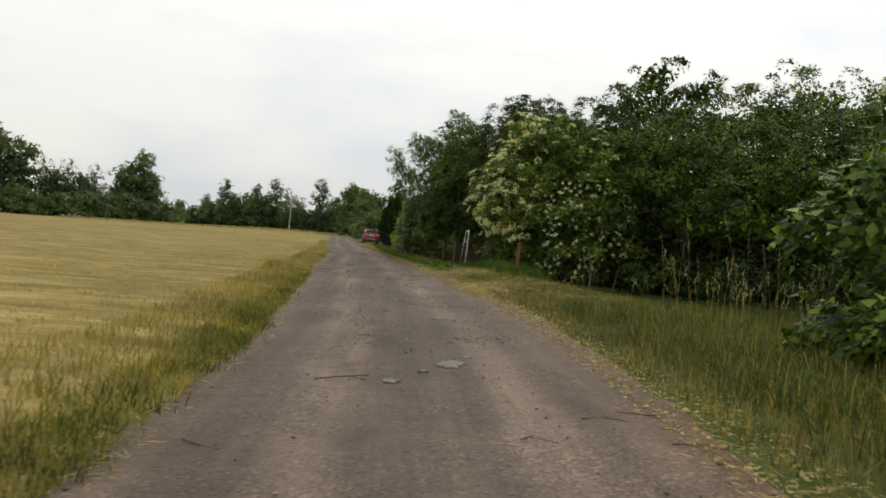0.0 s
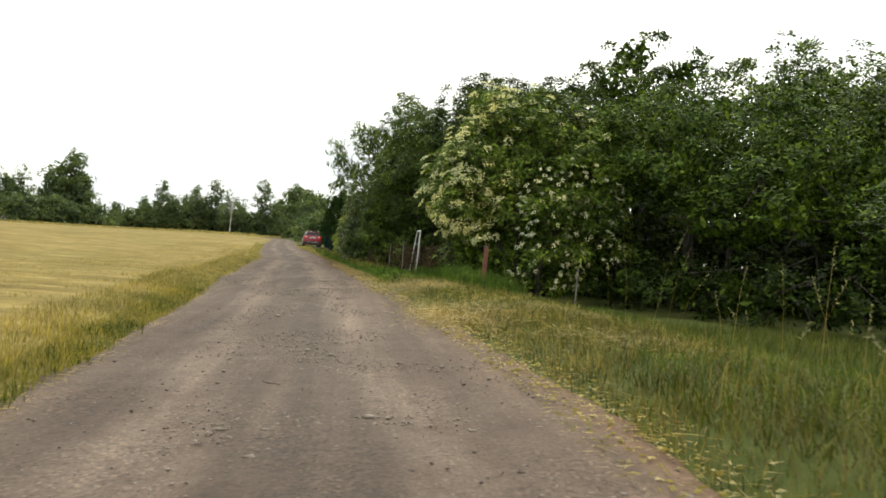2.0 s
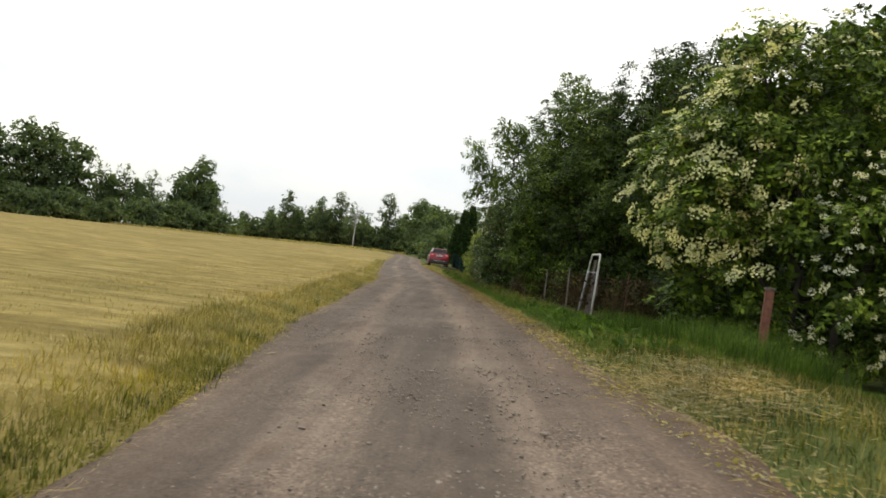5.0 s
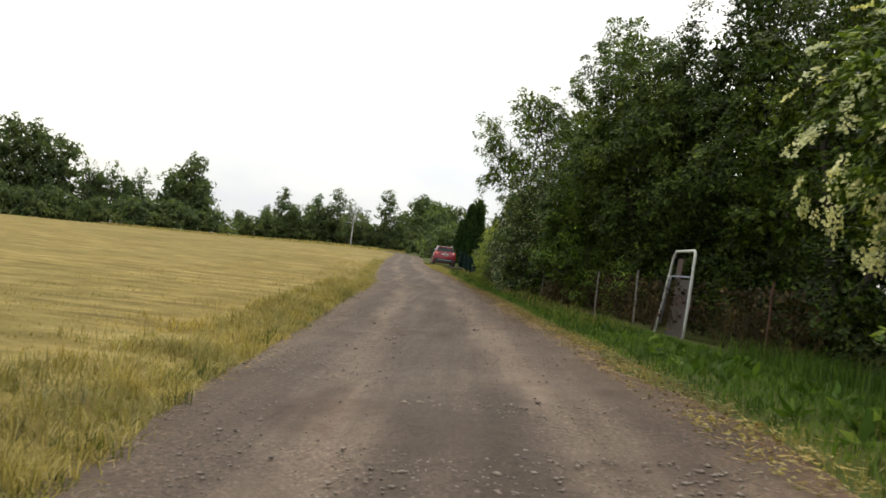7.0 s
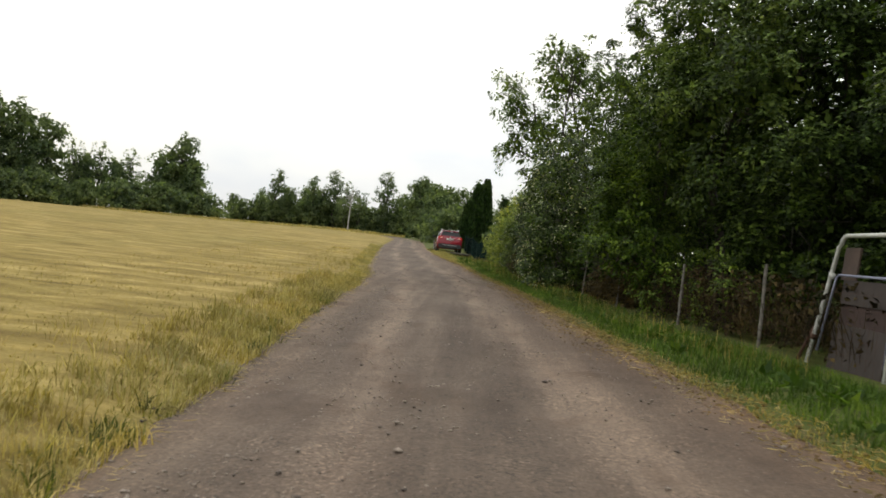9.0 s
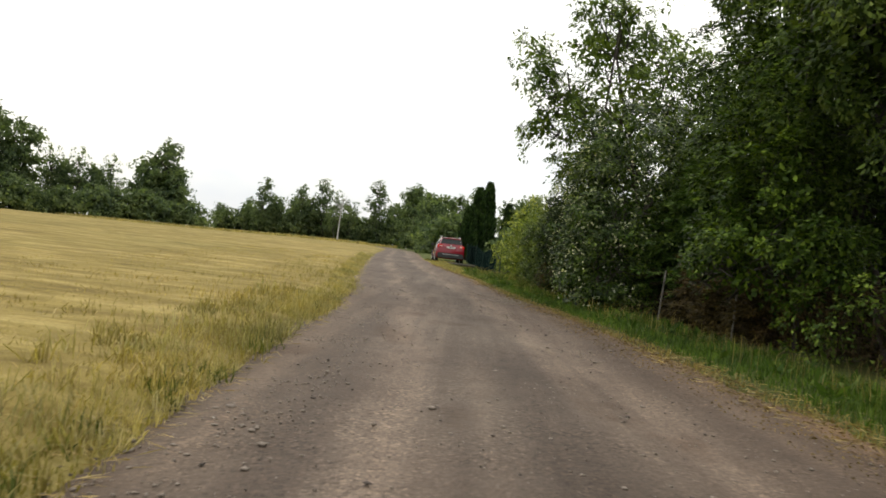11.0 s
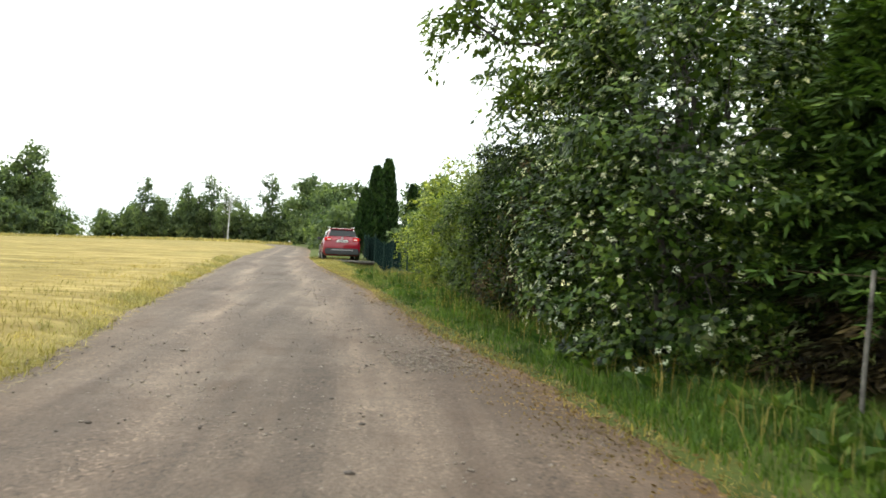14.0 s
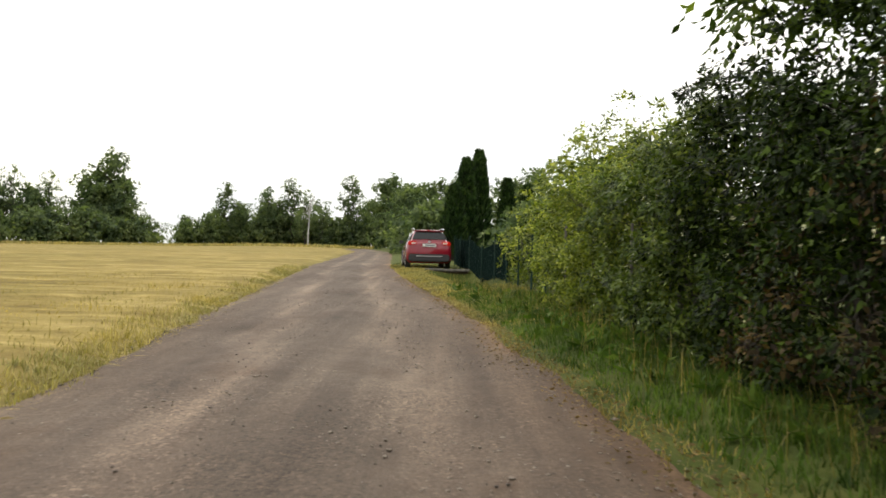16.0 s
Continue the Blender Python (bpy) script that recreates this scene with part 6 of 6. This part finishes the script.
tagged(new("straw", leaves("straw", p, straw_rng.normal(size=p.shape) * np.array([1, 1, 0.15]), np.full(len(p), 0.13), 0.04, STRAW, straw_rng)), "straw fringe between gravel and field", "straw", kind="stuff")

# brown litter where the gravel meets the verge
lx, ly = strip(straw_rng, 9000, 38, 98, -0.5, 0.2, 1, 0.6)
p = np.stack([lx, ly, np.maximum(land(lx, ly), road_height(lx, ly)) + straw_rng.uniform(0.012, 0.04, len(lx))], 1)
LITTER = leaf_material("brown_litter", (0.095, 0.062, 0.032), (0.170, 0.115, 0.060), (0.270, 0.195, 0.108), 0.2, 0.7, 0.5)
tagged(new("litter", leaves("litter", p, straw_rng.normal(size=p.shape) * np.array([1, 1, 0.12]), np.full(len(p), 0.042), 0.4, LITTER, straw_rng)), "brown leaf litter along the gravel's side", "litter", kind="stuff")

lx, ly = strip(straw_rng, 6000, 51, 70, -0.75, 0.1, 1, 0.8)
p = np.stack([lx, ly, np.maximum(land(lx, ly), road_height(lx, ly)) + straw_rng.uniform(0.012, 0.03, len(lx))], 1)
tagged(new("litter", leaves("litter", p, straw_rng.normal(size=p.shape) * np.array([1, 1, 0.1]), np.full(len(p), 0.022), 0.6, LITTER, straw_rng)), "tan leaf litter on the gravel shoulder", "litter", kind="stuff")
lx, ly = strip(straw_rng, 3500, 6, 40, -0.35, 0.25, 1)
p = np.stack([lx, ly, np.maximum(land(lx, ly), road_height(lx, ly)) + straw_rng.uniform(0.014, 0.04, len(lx))], 1)
tagged(new("litter", leaves("litter", p, straw_rng.normal(size=p.shape) * np.array([1, 1, 0.12]), np.full(len(p), 0.05), 0.5, PALE_DRY, straw_rng)), "pale dry scraps along the gravel's side", "litter", kind="stuff")

# a rank grass bank across the far end of the field
bk = 7000
s_ = grng.uniform(0, 1, bk)
bx = -78 + 66 * s_ + grng.normal(size=bk) * 0.8
by = 226 - 18 * s_ + grng.normal(size=bk) * 1.2
tagged(new("grass", blades("grass", bx, by, 0.5, PALE_DRY, grng, 0.06, 0.5)), "pale dry grass bank at the far end of the field", "grass", kind="stuff")


# gravel, clods and twigs on the track
def pebbles(count, y0, y1, size, mat, rng, label, s0=0.02, s1=0.98, tuft=None):
    y = rng.uniform(y0, y1, count)
    s = rng.uniform(s0, s1, count)
    x = edge_left(y) + (edge_right(y) - edge_left(y)) * s
    if tuft:
        x, y = tufted(x, y, *tuft)
    k = len(x)
    r = size * rng.lognormal(0, 0.4, k)
    c = np.stack([x, y, road_height(x, y) + 0.010 + r * 0.15], 1)
    d = np.array([(1, 0, 0), (0.2, 0.95, 0), (-0.9, 0.35, 0), (-0.25, -0.95, 0), (0.15, 0.1, 0.36), (0.0, 0.0, -0.5)], float)
    v = c[:, None] + d[None] * r[:, None, None] * rng.uniform(0.65, 1.25, (k, 6, 1))
    a = rng.uniform(0, 6.283, k)
    rel = v - c[:, None]
    v[..., 0] = c[:, None, 0] + rel[..., 0] * np.cos(a)[:, None] - rel[..., 1] * np.sin(a)[:, None]
    v[..., 1] = c[:, None, 1] + rel[..., 0] * np.sin(a)[:, None] + rel[..., 1] * np.cos(a)[:, None]
    tri = np.array([(0, 1, 4), (1, 2, 4), (2, 3, 4), (3, 0, 4), (1, 0, 5), (2, 1, 5), (3, 2, 5), (0, 3, 5)])
    f = (np.arange(k)[:, None, None] * 6 + tri[None]).reshape(-1, 3)
    tagged(new("gravel", mesh_from("gravel", v.reshape(-1, 3), f, 3, mat)), label, "gravel", kind="stuff")


prng = np.random.default_rng(460)
pebbles(6000, 6, 98, 0.009, STONE, prng, "loose pale gravel on the track")
pebbles(7500, 15, 40, 0.014, STONE, prng, "coarse pale gravel strewn between the wheel tracks", 0.30, 0.92, (0.5, -0.02, 31))
pebbles(5500, 40, 92, 0.013, STONE, prng, "patches of coarse pale gravel", 0.1, 0.9, (0.55, 0.16, 31))
pebbles(500, 14, 60, 0.016, STONE, prng, "scattered larger stones on the track", 0.25, 0.95)
pebbles(2600, 6, 92, 0.011, LOAM, prng, "dark clods on the track", 0.05, 0.98)
pebbles(1600, 6, 96, 0.014, LOAM, prng, "dark clods at the field's edge", -0.03, 0.035, (0.8, -0.05, 51))
pebbles(3600, 6, 92, 0.011, STONE, prng, "stones gathered along the gravel's side", 0.90, 1.0)
pebbles(2600, 34, 62, 0.012, STONE, prng, "gravel shoulder beside the field", 0.01, 0.2, (0.6, -0.2, 71))
pebbles(1400, 69.4, 73.0, 0.014, STONE, prng, "pale gravel filling a pothole", 0.74, 0.97, (0.9, -0.25, 61))


def patch(name, label, x, y, rx, ry_, mat, seed, lift=0.016):
    """A thin ragged crust lying on the gravel."""
    rng = np.random.default_rng(seed)
    bm = bmesh.new()
    k = 26
    ring = []
    for i in range(k):
        a = 2 * math.pi * i / k
        r = 1 + 0.75 * noise.noise((math.cos(a) * 1.9 + seed, math.sin(a) * 1.9, 0)) + rng.uniform(-0.16, 0.16)
        px, py = x + math.cos(a) * rx * r, y + math.sin(a) * ry_ * r
        ring.append((px - x, py - y, float(road_height(px, py)) + lift))
    z0 = float(road_height(x, y))
    top = [bm.verts.new((a, b, c - z0)) for a, b, c in ring]
    low = [bm.verts.new((a * 1.04, b * 1.04, c - z0 - 0.03)) for a, b, c in ring]
    mid = bm.verts.new((0, 0, lift + 0.004))
    for i in range(k):
        j = (i + 1) % k
        bm.faces.new((top[i], top[j], mid))
        bm.faces.new((top[j], top[i], low[i], low[j]))
    me = bpy.data.meshes.new(name)
    bm.to_mesh(me)
    bm.free()
    me.materials.append(mat)
    ob = new(name, me)
    ob.location = (x, y, z0)
    return tagged(ob, label, "patch")


patch("silt_patch", "pale dried silt patch on the gravel track", 2.16, 13.2, 0.15, 0.28, CRUST, 3)
patch("silt_patch", "small pale scrap lying on the gravel track", 1.62, 12.07, 0.055, 0.10, CRUST, 4)
patch("silt_patch", "small pale scrap near a silt patch", 2.36, 13.75, 0.06, 0.10, CRUST, 6)
patch("silt_patch", "small pale scrap beside the silt patch", 1.90, 12.7, 0.04, 0.05, CRUST, 8)


def stick(x, y, length, turn, seed, thick=0.010):
    rng = np.random.default_rng(seed)
    d = np.array([math.cos(turn), math.sin(turn), 0]) * length
    p = wander((0, 0, 0.02), d + np.array([0, 0, 0.02]), rng, 6, 0.06)
    for q in p:
        q[2] = float(road_height(x + q[0], y + q[1]) - road_height(x, y)) + 0.022
    ob = thing("twig", "thin dry brown twig lying on the track", "twig", "twigs on the track", (x, y, float(road_height(x, y))))
    part("stem", bent_tube(p, thick, 5), TWIG, ob)
    q = p[3]
    part("fork", bent_tube([q, q + np.array([0.06, -0.09, 0.01]), q + np.array([0.16, -0.12, 0.0])], thick * 0.6, 5), TWIG, ob)


stick(1.0, 12.0, 0.52, 0.62, 1, 0.006)
stick(2.9, 10.6, 0.30, 0.4, 2, 0.005)
stick(3.2, 10.9, 0.28, -0.4, 3, 0.005)
stick(3.3, 9.9, 0.25, 0.2, 4, 0.005)
stick(2.4, 9.9, 0.16, 0.9, 5, 0.004)
stick(0.5, 9.6, 0.18, -0.8, 6, 0.004)
stick(1.2, 15.6, 0.15, 0.6, 7, 0.004)
stick(1.5, 19.4, 0.14, 2.1, 8, 0.004)
